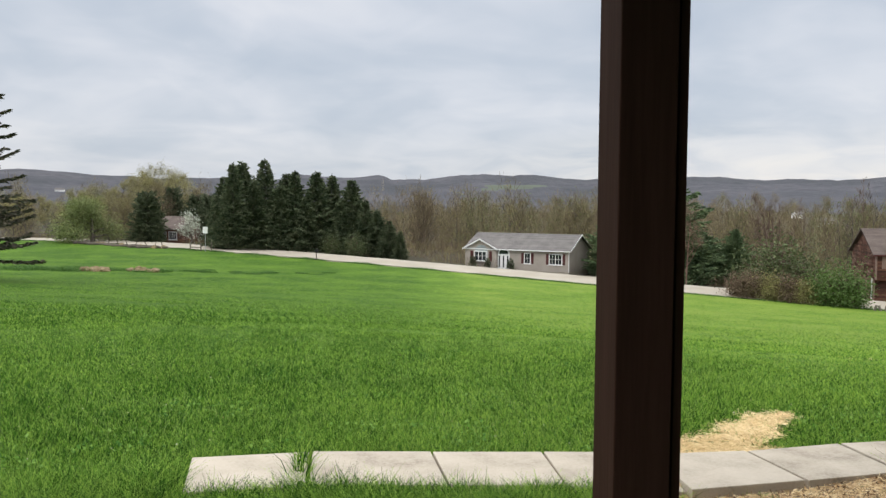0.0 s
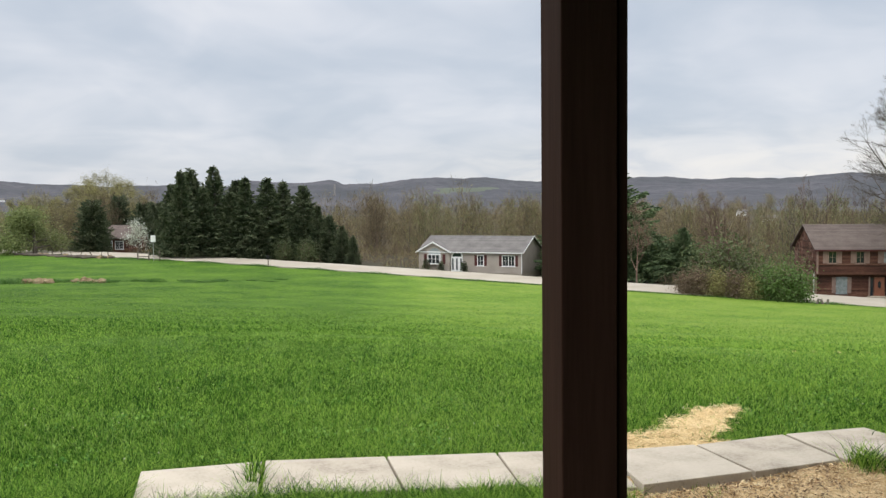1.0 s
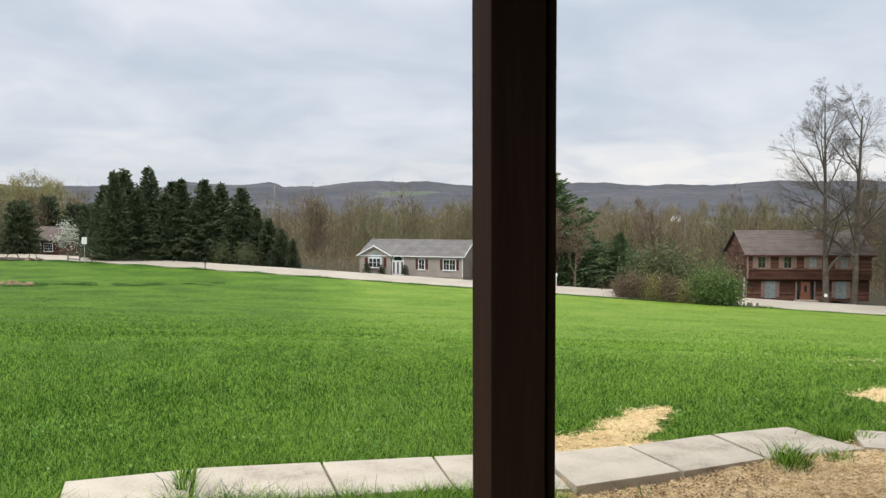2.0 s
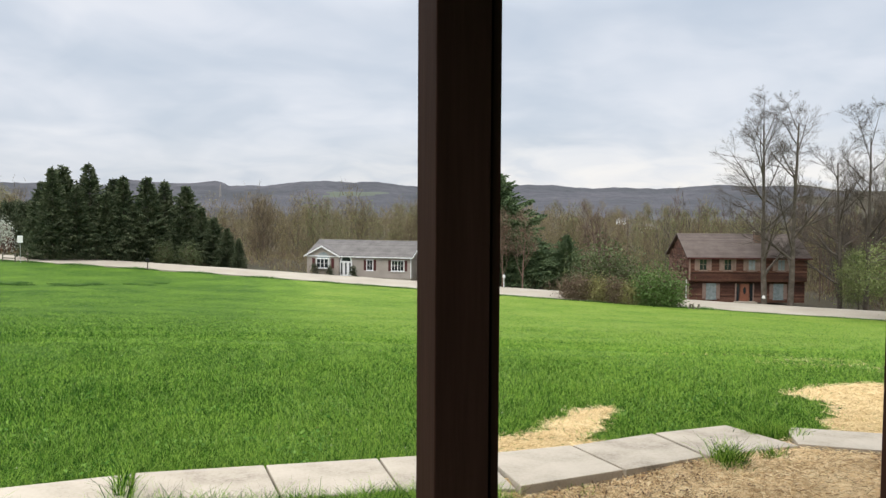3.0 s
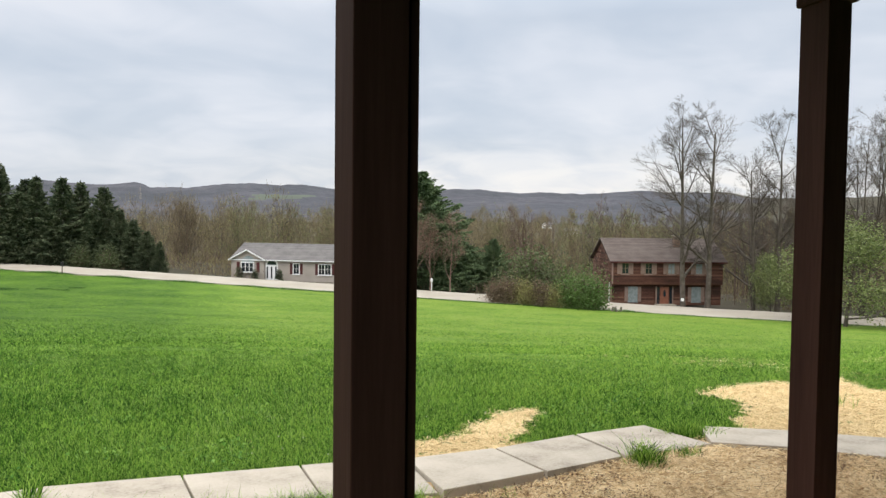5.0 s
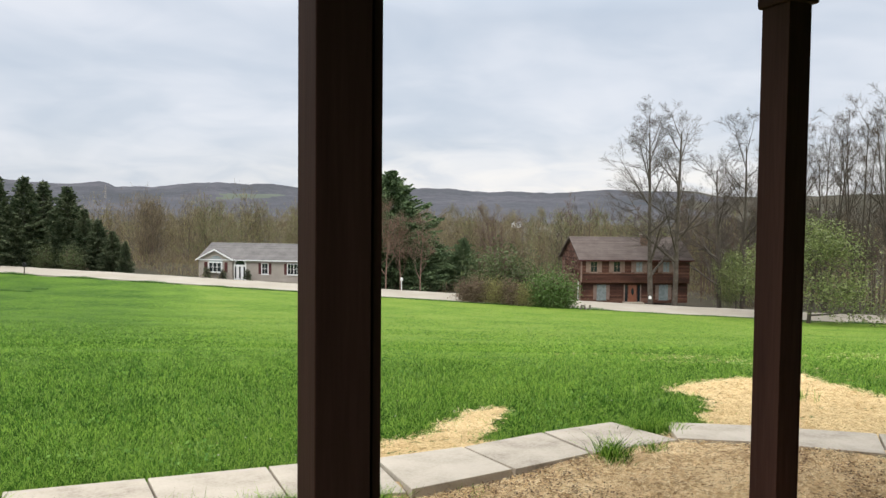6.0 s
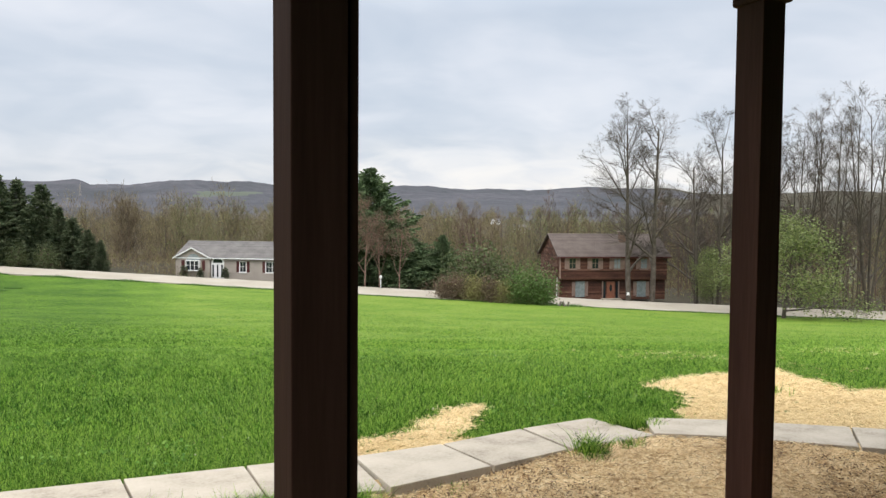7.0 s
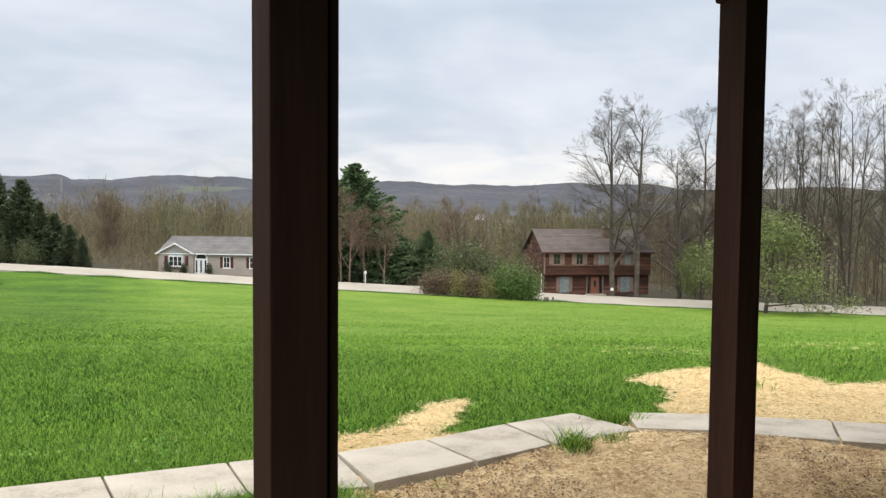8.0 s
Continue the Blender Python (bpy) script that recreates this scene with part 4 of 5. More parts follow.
def build_ranch():
    """Single-storey house; local x along the front, -y towards the road."""
    x0, y0 = 3.4, 111.3
    turn = math.degrees(math.atan2(-0.48, 0.877))
    base = -8.3
    h = thing("ranch_house", (x0, y0, base), turn, "single-storey beige sided ranch house with grey shingle roof", "house")
    L, D, eave, ridge = 15.2, 8.2, -4.68 - base, -2.78 - base
    part("foundation", box(L - 0.1, D - 0.1, 0.75, (L / 2, D / 2, 0)), CONCRETE, h)
    walls(h, 0, L, 0, D, 0.75, eave, ridge, SIDING, clap=0.2)
    gable_roof(h, 0, L, 0, D, eave, ridge, SHINGLE, trim=WHITE)
    # front gable over the bay
    gx0, gx1, ax, az = -0.1, 4.75, 2.3, -3.52 - base
    part("front_gable", prism([(gx0, eave - 0.05), (gx1, eave - 0.05), (ax, az)], 0.16, start=-0.3), SIDING, h)
    part("front_gable", prism([(gx0, 0.5), (gx1, 0.5), (gx1, eave - 0.05), (gx0, eave - 0.05)], 0.14, start=-0.28), SIDING, h)
    for a, b in (((gx0 - 0.3, eave - 0.22), (ax, az + 0.02)), ((gx1 + 0.3, eave - 0.22), (ax, az + 0.02))):
        roof = part("roof", prism([a, b, (b[0], b[1] + 0.13), (a[0], a[1] + 0.13)], 2.6, start=-0.62), SHINGLE, h)
        part("fascia", prism([(a[0], a[1] - 0.04), (b[0], b[1] - 0.04), (b[0], b[1] + 0.15), (a[0], a[1] + 0.15)], 0.05, start=-0.68), WHITE, roof)
    bay = window(h, 2.42, 1.92, 1.75, 1.22, y=-0.55, sashes=3, shutters=None, bars=(1, 2))
    part("bay_box", box(1.95, 0.35, 1.45, (2.42, -0.36, 1.80)), WHITE, h)
    half = [(2.42 + 0.92 * math.cos(math.pi * k / 12), 3.24 + 0.82 * math.sin(math.pi * k / 12)) for k in range(13)]
    part("arched_light", prism(half, 0.08, start=-0.37), CURTAIN, h, "grey half-round light over the bay window")
    for sx in (0.95, 3.85):
        part("shutter", box(0.42, 0.05, 1.35, (sx, -0.32, 1.85)), SHUTTER, h)
    # entrance: white double panel door with side lights and a half-round light over it
    door = part("front_door", box(1.75, 0.1, 2.1, (5.75, -0.08, 0.75)), WHITE, h, "white panelled entrance door with side lights")
    for k in (-0.62, 0.0, 0.62):
        part("pane", box(0.2, 0.03, 1.6, (5.75 + k, -0.15, 1.05)), GLASS, door)
    arch, inner = bmesh.new(), bmesh.new()
    pts = [(5.75 + 0.88 * math.cos(math.pi * k / 12), 2.85 + 0.88 * math.sin(math.pi * k / 12)) for k in range(13)]
    part("arch_surround", prism(pts, 0.08, bm=arch, start=-0.09), WHITE, door)
    pts = [(5.75 + 0.66 * math.cos(math.pi * k / 12), 2.90 + 0.66 * math.sin(math.pi * k / 12)) for k in range(13)]
    part("fanlight", prism(pts, 0.03, bm=inner, start=-0.12), GLASS, door)
    window(h, 9.25, 1.75, 0.85, 1.35, sashes=1, shutters=SHUTTER)
    window(h, 13.3, 1.75, 1.75, 1.35, sashes=2, shutters=SHUTTER)
    part("corner_board", box(0.1, 0.1, eave - 0.75, (L - 0.03, -0.04, 0.75)), WHITE, h)
    part("rake_board", prism([(-0.35, eave - 0.16), (D / 2, ridge), (D / 2, ridge + 0.18), (-0.35, eave + 0.02)], 0.05, axis="x", start=L + 0.35), WHITE, h)
    part("rake_board", prism([(D + 0.35, eave - 0.16), (D / 2, ridge), (D / 2, ridge + 0.18), (D + 0.35, eave + 0.02)], 0.05, axis="x", start=L + 0.35), WHITE, h)
    part("porch_step", box(2.2, 1.0, 0.55, (5.75, -0.6, 0.15), bevel=0.03), CONCRETE, h)
    m = h.matrix_basis
    cone = conifer("yew", 121, 1.3, 0.28, SPRUCE, whorls=16, low=0.02, sag=0.02, tuft=0.14, taper=0.7)
    for x, sc in ((1.45, 1.15), (3.75, 1.0), (7.25, 1.15)):
        p = m @ Vector((x, -1.1, 0))
        plant("yew_bush", cone, p.x, p.y, 0, sc, "clipped dark evergreen cone by the house wall", "yews by the entrance")


def build_timber_house():
    """Two storeys with the upper one jutting out; local x along the front."""
    base = -9.0
    h = thing("timber_house", (46.7, 85.0, base), math.degrees(math.atan2(-0.225, 0.974)), "two-storey red-brown timber house with a brown shingle roof", "house")
    L, D = 13.6, 8.4
    jut, storey, eave, ridge = 0.55, -6.4 - base, -3.62 - base, -1.15 - base
    walls(h, 0, L, 0, D, 0, storey, storey + 0.01, LOG, clap=0.2, rough=0.01)
    walls(h, 0, L, -jut, D, storey, eave, ridge, LOG, clap=0.2, rough=0.01)
    part("soffit", box(L, jut, 0.1, (L / 2, -jut / 2, storey - 0.1)), LOG, h)
    gable_roof(h, 0, L, -jut, D, eave, ridge, SHINGLE_BROWN, over=0.4, trim=SHUTTER)
    # upper windows with tan shutters
    for fx in (0.115, 0.325, 0.53, 0.78):
        window(h, fx * L, storey + 1.22, 0.85, 1.25, y=-jut, sashes=1, frame_mat=TAN, shutters=TAN, shutter_w=0.45, behind=None if fx < 0.5 else CURTAIN)
    part("band_board", box(L, 0.05, 0.16, (L / 2, -jut - 0.04, storey + 0.98)), LOG, h)
    for fx in (0.20, 0.775):
        window(h, fx * L, 0.45, 1.0, 1.7, sashes=1, frame_mat=CURTAIN, shutters=TAN, shutter_w=0.42, behind=CURTAIN, bars=(2, 3))
    door = part("front_door", box(1.0, 0.1, 2.1, (0.485 * L, -0.06, 0.12)), DOOR_RED, h, "orange-brown front door with an oval light")
    oval = [(0.485 * L + 0.17 * math.cos(math.pi * k / 8), 1.4 + 0.42 * math.sin(math.pi * k / 8)) for k in range(16)]
    part("pane", prism(oval, 0.03, start=-0.13), GLASS, door)
    for sx in (-0.8, 0.8):
        part("side_light", box(0.3, 0.08, 2.0, (0.485 * L + sx, -0.05, 0.15)), GLASS, door)
        part("door_post", box(0.14, 0.14, 2.25, (0.485 * L + sx * 1.28, -0.07, 0.0)), TAN, door)
    part("step", box(2.4, 1.0, 0.16, (0.485 * L, -0.5, -0.02), bevel=0.02), CONCRETE, h)
    ch = part("chimney", box(1.0, 0.7, 2.3, (0.655 * L, D / 2 - 1.9, eave + 0.6), bevel=0.02), BRICK, h)
    part("chimney_cap", box(1.2, 0.9, 0.12, (0.655 * L, D / 2 - 1.9, eave + 2.9), bevel=0.02), CONCRETE, ch)
    part("flashing", box(1.5, 0.9, 0.18, (0.655 * L, D / 2 - 2.0, eave + 1.05)), METAL, ch)
    part("downpipe", box(0.12, 0.12, storey + 0.1, (-0.12, 0.25, 0), bevel=0.03), WHITE, h)
    part("corner_board", box(0.16, 0.16, eave - storey, (0.02, -jut - 0.03, storey)), TAN, h)
    part("corner_board", box(0.16, 0.16, storey, (0.02, -0.03, 0)), TAN, h)


def build_vine():
    """Leafless creeper spread over the timber house's end wall."""
    g = np.random.default_rng(44)
    turn = math.atan2(-0.225, 0.974)
    n = 1500
    v, z = g.uniform(0.2, 8.0, n), np.abs(g.normal(0, 2.6, n)) + 0.2
    keep = z < 5.2 + 2.4 * (1 - np.abs(v - 4.0) / 4.2)
    v, z = v[keep], z[keep]
    out = np.full(len(v), -0.06) - g.uniform(0, 0.18, len(v))
    c = np.stack([46.7 + out * math.cos(turn) - v * math.sin(turn), 85.0 + out * math.sin(turn) + v * math.cos(turn), -9.0 + z], 1)
    d = np.stack([g.normal(0, 0.2, len(v)), g.normal(0, 0.8, len(v)), g.normal(0.3, 0.7, len(v))], 1)
    V, F = sprays(g, c, d, 0.8, 0.035)
    tagged(new("vine", mesh_from("vine", V, F, [BARK_PALE])), "leafless grey creeper covering the timber house's gable", "vine", kind="stuff")


build_vine()


def build_cottage():
    x, y = polar(-20.6, 150)
    base = gz(x, y)
    h = thing("cottage", (x, y, base), -14, "small brown cottage with a grey roof behind evergreens", "house")
    walls(h, 0, 7, 0, 7, 0, 2.5, 4.5, LOG, clap=0.25)
    gable_roof(h, 0, 7, 0, 7, 2.5, 4.5, SHINGLE_BROWN, trim=FENCE_WOOD)
    window(h, 3.1, 0.6, 1.5, 1.3, sashes=3, bars=(2, 3))
    window(h, 5.2, 0.6, 1.5, 1.3, sashes=2, bars=(2, 3))


build_ranch()
build_timber_house()
build_cottage()


# ---- the near ground: straw, turf and weeds ----
def inside(poly, x, y):
    hit = np.zeros(np.shape(x), bool)
    for (ax, ay), (bx, by) in zip(poly, poly[1:] + poly[:1]):
        cut = (np.asarray(ay > y)) != (np.asarray(by > y))
        hit ^= cut & (x < (bx - ax) * (y - ay) / ((by - ay) or 1e-9) + ax)
    return hit


def wobble(x, y, amp, size, z=0.0):
    return amp * np.array([noise.noise((a / size, b / size, z)) for a, b in zip(np.ravel(x), np.ravel(y))]).reshape(np.shape(x))


PATCH_NOTCH = [(1.00, 4.05), (1.08, 4.40), (1.27, 4.58), (1.44, 4.68), (1.66, 4.74), (1.81, 5.00), (1.98, 5.14), (2.22, 5.41), (2.36, 5.44), (2.38, 5.26),
               (2.25, 5.03), (2.08, 4.80), (1.97, 4.58), (1.89, 4.46), (1.80, 4.10)]
PATCH_RIGHT = [(3.30, 4.10), (3.50, 4.50), (3.90, 4.90), (4.08, 5.18), (4.04, 5.40), (4.00, 5.66), (4.44, 5.88), (4.82, 5.97), (5.06, 6.02), (5.16, 5.80), (5.45, 6.10), (5.85, 6.05),
               (5.60, 5.60), (5.54, 5.26), (5.47, 4.95), (5.46, 4.76), (5.72, 4.70), (6.20, 4.40), (6.9, 3.6), (7.4, 2.6), (5.2, 2.2), (4.6, 2.9), (3.9, 3.6)]
PATCH_BED = [(1.02, 3.62), (0.95, 3.0), (0.80, 2.0), (5.6, 1.6), (5.6, 2.0), (4.3, 2.95), (3.6, 3.6), (3.0, 4.1), (2.2, 3.9), (1.6, 3.75)]


def straw_mask(x, y):
    wx = x + wobble(x, y, 0.09, 0.22) + wobble(x, y, 0.07, 0.07, 2.0)
    wy = y + wobble(x, y, 0.09, 0.22, 8.0) + wobble(x, y, 0.07, 0.07, 11.0)
    return inside(PATCH_NOTCH, wx, wy), inside(PATCH_RIGHT, wx, wy), inside(PATCH_BED, x + wobble(x, y, 0.1, 0.2), y)


def on_slab(x, y, grow=0.0):
    """Whether points lie within a slab, or within grow metres of it."""
    hit = np.zeros(np.shape(x), bool)
    for *corners, _ in SLABS:
        within = np.ones(np.shape(x), bool)
        for (ax, ay), (bx, by) in zip(corners, corners[1:] + corners[:1]):
            within &= ((bx - ax) * (y - ay) - (by - ay) * (x - ax)) / math.hypot(bx - ax, by - ay) < grow
        hit |= within
    return hit


def straw_sheet(name, which, x0, x1, y0, y1, lift, label, cell=0.04):
    """A ragged mat of straw that lies on the soil."""
    xs, ys = np.arange(x0, x1, cell), np.arange(y0, y1, cell)
    X, Y = np.meshgrid(xs, ys)
    Z = ground_z(X, Y) + lift + np.maximum(wobble(X, Y, 0.016, 0.11, 3.0), -0.008) + wobble(X, Y, 0.008, 0.04, 5.0)
    m = straw_mask(X[:-1, :-1] + cell / 2, Y[:-1, :-1] + cell / 2)[which]
    n = len(xs)
    i, j = np.nonzero(m)
    quads = np.stack([i * n + j, i * n + j + 1, (i + 1) * n + j + 1, (i + 1) * n + j], 1)
    used, inv = np.unique(quads, return_inverse=True)
    verts = np.stack([X, Y, Z], -1).reshape(-1, 3)[used]
    return tagged(new(name, mesh_from(name, verts, inv.reshape(-1, 4), [BED if which == 2 else STRAW_BED], smooth=True)), label, "straw", kind="stuff")


straw_sheet("straw_mulch", 0, 0.9, 2.6, 3.9, 5.5, 0.008, "pale straw scattered over bare soil beyond the slabs")
straw_sheet("straw_mulch", 1, 2.9, 7.6, 2.0, 6.1, 0.008, "bright pale straw covering a bare patch of lawn")
straw_sheet("straw_mulch", 2, 0.3, 5.7, -2.7, 4.3, 0.024, "trodden brown straw bed inside the slab edging")


def scatter_straw():
    g = np.random.default_rng(5)
    V = {"bright": [], "dull": []}
    for which, (x0, x1, y0, y1), count, lift, kind in ((0, (0.9, 2.6, 3.9, 5.5), 18000, 0.014, "bright"), (1, (2.9, 6.6, 3.0, 6.1), 65000, 0.014, "bright"),
                                                       (2, (0.8, 5.2, 2.2, 4.2), 90000, 0.030, "dull"), (2, (0.4, 5.6, -2.6, 2.2), 40000, 0.030, "dull"),
                                                       (None, (4.8, 11.5, 5.2, 9.5), 2600, 0.05, "bright")):
        x, y = g.uniform(x0, x1, count), g.uniform(y0, y1, count)
        sx, sy = x + g.normal(0, 0.035, count), y + g.normal(0, 0.035, count)
        keep = (straw_mask(sx, sy)[which] if which is not None else wobble(x, y, 1.0, 1.3, 12.0) > 0.08) & ~on_slab(x, y, 0.015)
        x, y = x[keep], y[keep]
        n = len(x)
        z = ground_z(x, y) + lift + g.uniform(0, 0.014, n)
        a, tilt = g.uniform(0, 6.283, n), g.normal(0, 0.25, n)
        half = g.uniform(0.008, 0.027, n) if kind == "bright" else g.uniform(0.006, 0.021, n)
        d = np.stack([np.cos(a), np.sin(a), tilt], 1) * half[:, None]
        w = np.stack([-np.sin(a), np.cos(a), g.normal(0, 0.5, n)], 1) * g.uniform(0.0007, 0.0014, n)[:, None]
        c = np.stack([x, y, z], 1)
        V[kind].append(np.stack([c - d - w, c + d - w, c + d + w, c - d + w], 1).reshape(-1, 3))
    for kind, mat, text in (("bright", STRAW, "loose pale straw stalks strewn over the soil"), ("dull", STRAW_DULL, "short brown trodden straw lying in the bed")):
        v = np.concatenate(V[kind])
        tagged(new("straw", mesh_from("straw", v, np.arange(len(v)).reshape(-1, 4), [mat])), text, "straw", kind="stuff")


scatter_straw()


def scatter_soil():
    """Dark crumbs of soil and bark that show between the straw of the bed."""
    g = np.random.default_rng(15)
    x, y = g.uniform(0.8, 5.4, 36000), g.uniform(2.0, 4.2, 36000)
    keep = straw_mask(x, y)[2] & ~on_slab(x, y, 0.01) & (wobble(x, y, 1.0, 0.75, 18.0) + wobble(x, y, 0.6, 0.12, 4.0) > 0.12)
    x, y = x[keep], y[keep]
    n = len(x)
    c = np.stack([x, y, ground_z(x, y) + 0.034 + g.uniform(0, 0.012, n)], 1)
    a, sz = g.uniform(0, 6.283, n), g.uniform(0.002, 0.006, n)[:, None]
    d, w = np.stack([np.cos(a), np.sin(a), g.normal(0, 0.4, n)], 1) * sz * 1.5, np.stack([-np.sin(a), np.cos(a), g.normal(0, 0.4, n)], 1) * sz
    v = np.stack([c - d, c - w, c + d, c + w], 1).reshape(-1, 3)
    tagged(new("soil_crumbs", mesh_from("soil_crumbs", v, np.arange(n * 4).reshape(-1, 4), [SOIL])), "dark soil crumbs among the trodden straw", "soil", kind="stuff")


scatter_soil()


def blades(g, x, y, height, width, lean=0.45, lift=0.0):
    """Bent grass blades of two faces each, rooted on the ground."""
    n = len(x)
    z = ground_z(x, y) + lift
    a = g.uniform(0, 6.283, n)
    b = g.uniform(0, 6.283, n)
    out = np.stack([np.cos(a), np.sin(a), np.zeros(n)], 1) * (height * lean * g.uniform(0.2, 1.6, n))[:, None]
    w = np.stack([np.cos(b), np.sin(b), np.zeros(n)], 1) * (width / 2)[:, None]
    root = np.stack([x, y, z], 1)
    mid = root + out * 0.35 + np.array([0, 0, 1.0]) * (height * 0.6)[:, None]
    tip = root + out + np.array([0, 0, 1.0]) * height[:, None]
    V = np.stack([root - w, root + w, mid + w * 0.8, mid - w * 0.8, tip + w * 0.12, tip - w * 0.12], 1).reshape(-1, 3)
    k = np.arange(n)[:, None] * 6
    return V, np.concatenate([k + np.array([[0, 1, 2, 3]]), k + np.array([[3, 2, 4, 5]])], 1).reshape(-1, 4)


def build_grass():
    g = np.random.default_rng(9)
    V, F, total = [], [], 0
    for count, r0, r1, tall, wide in ((560000, 2.9, 15.0, 0.033, 0.0026), (190000, 12.0, 80.0, 0.038, 0.0085), (60000, 0.8, 12.0, 0.05, 0.006)):
        r = np.exp(g.uniform(math.log(r0), math.log(r1), count))
        az = np.radians(g.uniform(-33, 54, count) if r0 > 1 else g.uniform(54, 327, count))
        x, y = r * np.sin(az), r * np.cos(az)
        keep = np.ones(count, bool)
        near = r < 9
        stray = np.where(g.random(near.sum()) < 0.25, 0.10, 0.03)
        masks = straw_mask(x[near] + g.normal(0, 1, len(stray)) * stray, y[near] + g.normal(0, 1, len(stray)) * stray)
        keep[near] = ~(masks[0] | masks[1] | masks[2]) & ~on_slab(x[near], y[near], 0.02)
        x, y, r = x[keep], y[keep], r[keep]
        lush = 1.0 + wobble(x, y, 0.55, 1.1, 2.0) + wobble(x, y, 0.35, 0.30, 4.0)
        h = tall * np.clip(lush, 0.72, 2.0) * g.uniform(0.5, 1.35, len(x)) * np.where((y < 3.6) & (x < 1.05), 2.6, 1.0)
        v, f = blades(g, x, y, h, wide * g.uniform(0.6, 1.3, len(x)) * (0.7 + r / r0 * 0.3), 0.95)
        V.append(v), F.append(f + total)
        total += len(v)
    # taller blades here and there, their pale colour standing in for highlights
    r = np.exp(g.uniform(math.log(3.4), math.log(70.0), 62000))
    az = np.radians(g.uniform(-33, 54, len(r)))
    x, y = r * np.sin(az), r * np.cos(az)
    masks = straw_mask(x, y)
    keep = ~(masks[0] | masks[1] | masks[2]) & ~on_slab(x, y, 0.02) & (wobble(x, y, 1.0, 0.9, 15.0) > -0.1)
    x, y, r = x[keep], y[keep], r[keep]
    v, f = blades(g, x, y, 0.056 * g.uniform(0.6, 1.3, len(x)), 0.0032 * (0.7 + r / 9.0), 0.8)
    V.append(v), F.append(f + total)
    pale = len(f)
    faces = np.concatenate(F)
    me = mesh_from("grass", np.concatenate(V), faces, [BLADE, TIP], np.arange(len(faces)) >= len(faces) - pale)
    tagged(new("grass", me), "lush uneven green spring lawn grass", "grass", kind="stuff")


build_grass()


def tuft(x, y, count, spread, tall, label):
    g = np.random.default_rng(int(abs(x * 100) + abs(y * 1000)))
    px, py = g.normal(x, spread, count), g.normal(y, spread, count)
    v, f = blades(g, px, py, tall * g.uniform(0.4, 1.1, count), np.full(count, 0.0045), 0.75, 0.0)
    tagged(new("grass_tuft", mesh_from("grass_tuft", v, f, [BLADE])), label, "grass tuft", "tufts by the slabs", kind="stuff")


def build_clover():
    """Small flat clover and plantain leaves between the blades."""
    g = np.random.default_rng(31)
    n = 16000
    r = np.exp(g.uniform(math.log(3.6), math.log(13.0), n))
    az = np.radians(g.uniform(-33, 54, n))
    x, y = r * np.sin(az), r * np.cos(az)
    masks = straw_mask(x, y)
    keep = ~(masks[0] | masks[1] | masks[2]) & ~on_slab(x, y, 0.02) & (wobble(x, y, 1.0, 0.7, 7.0) > 0.08)
    x, y = x[keep], y[keep]
    n = len(x)
    c = np.stack([x, y, ground_z(x, y) + g.uniform(0.015, 0.05, n)], 1)
    a = g.uniform(0, 6.283, n)
    d = np.stack([np.cos(a), np.sin(a), g.normal(0, 0.35, n)], 1)
    w = np.stack([-np.sin(a), np.cos(a), g.normal(0, 0.35, n)], 1)
    sz = g.uniform(0.006, 0.016, n)[:, None]
    v = np.stack([c - d * sz, c - w * sz * 0.7, c + d * sz, c + w * sz * 0.7], 1).reshape(-1, 3)
    tagged(new("clover", mesh_from("clover", v, np.arange(n * 4).reshape(-1, 4), [CLOVER])), "small pale clover leaves in the lawn", "clover", kind="stuff")


build_clover()


def build_dandelions():
    """Small pale seed heads and faded yellow flowers dotted over the lawn."""
    g = np.random.default_rng(53)
    n = 800
    r = np.exp(g.uniform(math.log(3.6), math.log(45.0), n))
    az = np.radians(g.uniform(-33, 54, n))
    x, y = r * np.sin(az), r * np.cos(az)
    masks = straw_mask(x, y)
    keep = ~(masks[0] | masks[1] | masks[2]) & ~on_slab(x, y, 0.03) & (wobble(x, y, 1.0, 1.9, 27.0) > -0.1)
    x, y, r = x[keep], y[keep], r[keep]
    n = len(x)
    c = np.stack([x, y, ground_z(x, y) + g.uniform(0.03, 0.065, n)], 1)
    sz = g.uniform(0.003, 0.0065, n)[:, None]
    ring = np.array([(1, 0, 0), (0, 1, 0), (-1, 0, 0), (0, -1, 0), (0, 0, 1), (0, 0, -0.7)], float)
    v = (c[:, None, :] + ring[None] * sz[:, None, :]).reshape(-1, 3)
    tri = np.array([(0, 1, 4), (1, 2, 4), (2, 3, 4), (3, 0, 4), (1, 0, 5), (2, 1, 5), (3, 2, 5), (0, 3, 5)])
    f = (np.arange(n)[:, None, None] * 6 + tri[None]).reshape(-1, 3)
    tagged(new("dandelions", mesh_from("dandelions", v, f, [SEED_HEAD])), "tiny pale seed heads dotted over the lawn", "dandelions", kind="stuff")


build_dandelions()
tuft(-0.690, 3.88, 60, 0.018, 0.19, "tall grass tuft growing in a slab joint")
tuft(-0.675, 3.70, 70, 0.022, 0.17, "tall grass tuft growing in a slab joint")
tuft(2.36, 3.73, 320, 0.045, 0.15, "thick green grass tuft against the slabs")
tuft(2.66, 3.80, 200, 0.045, 0.08, "low green grass tuft against the slabs")
tuft(1.42, 3.50, 60, 0.06, 0.06, "sparse grass tuft at a slab's edge")
tuft(2.99, 4.30, 900, 0.075, 0.11, "grass growing in the wide gap between slabs")
tuft(4.75, 4.98, 120, 0.09, 0.10, "sparse grass tuft standing in the straw")


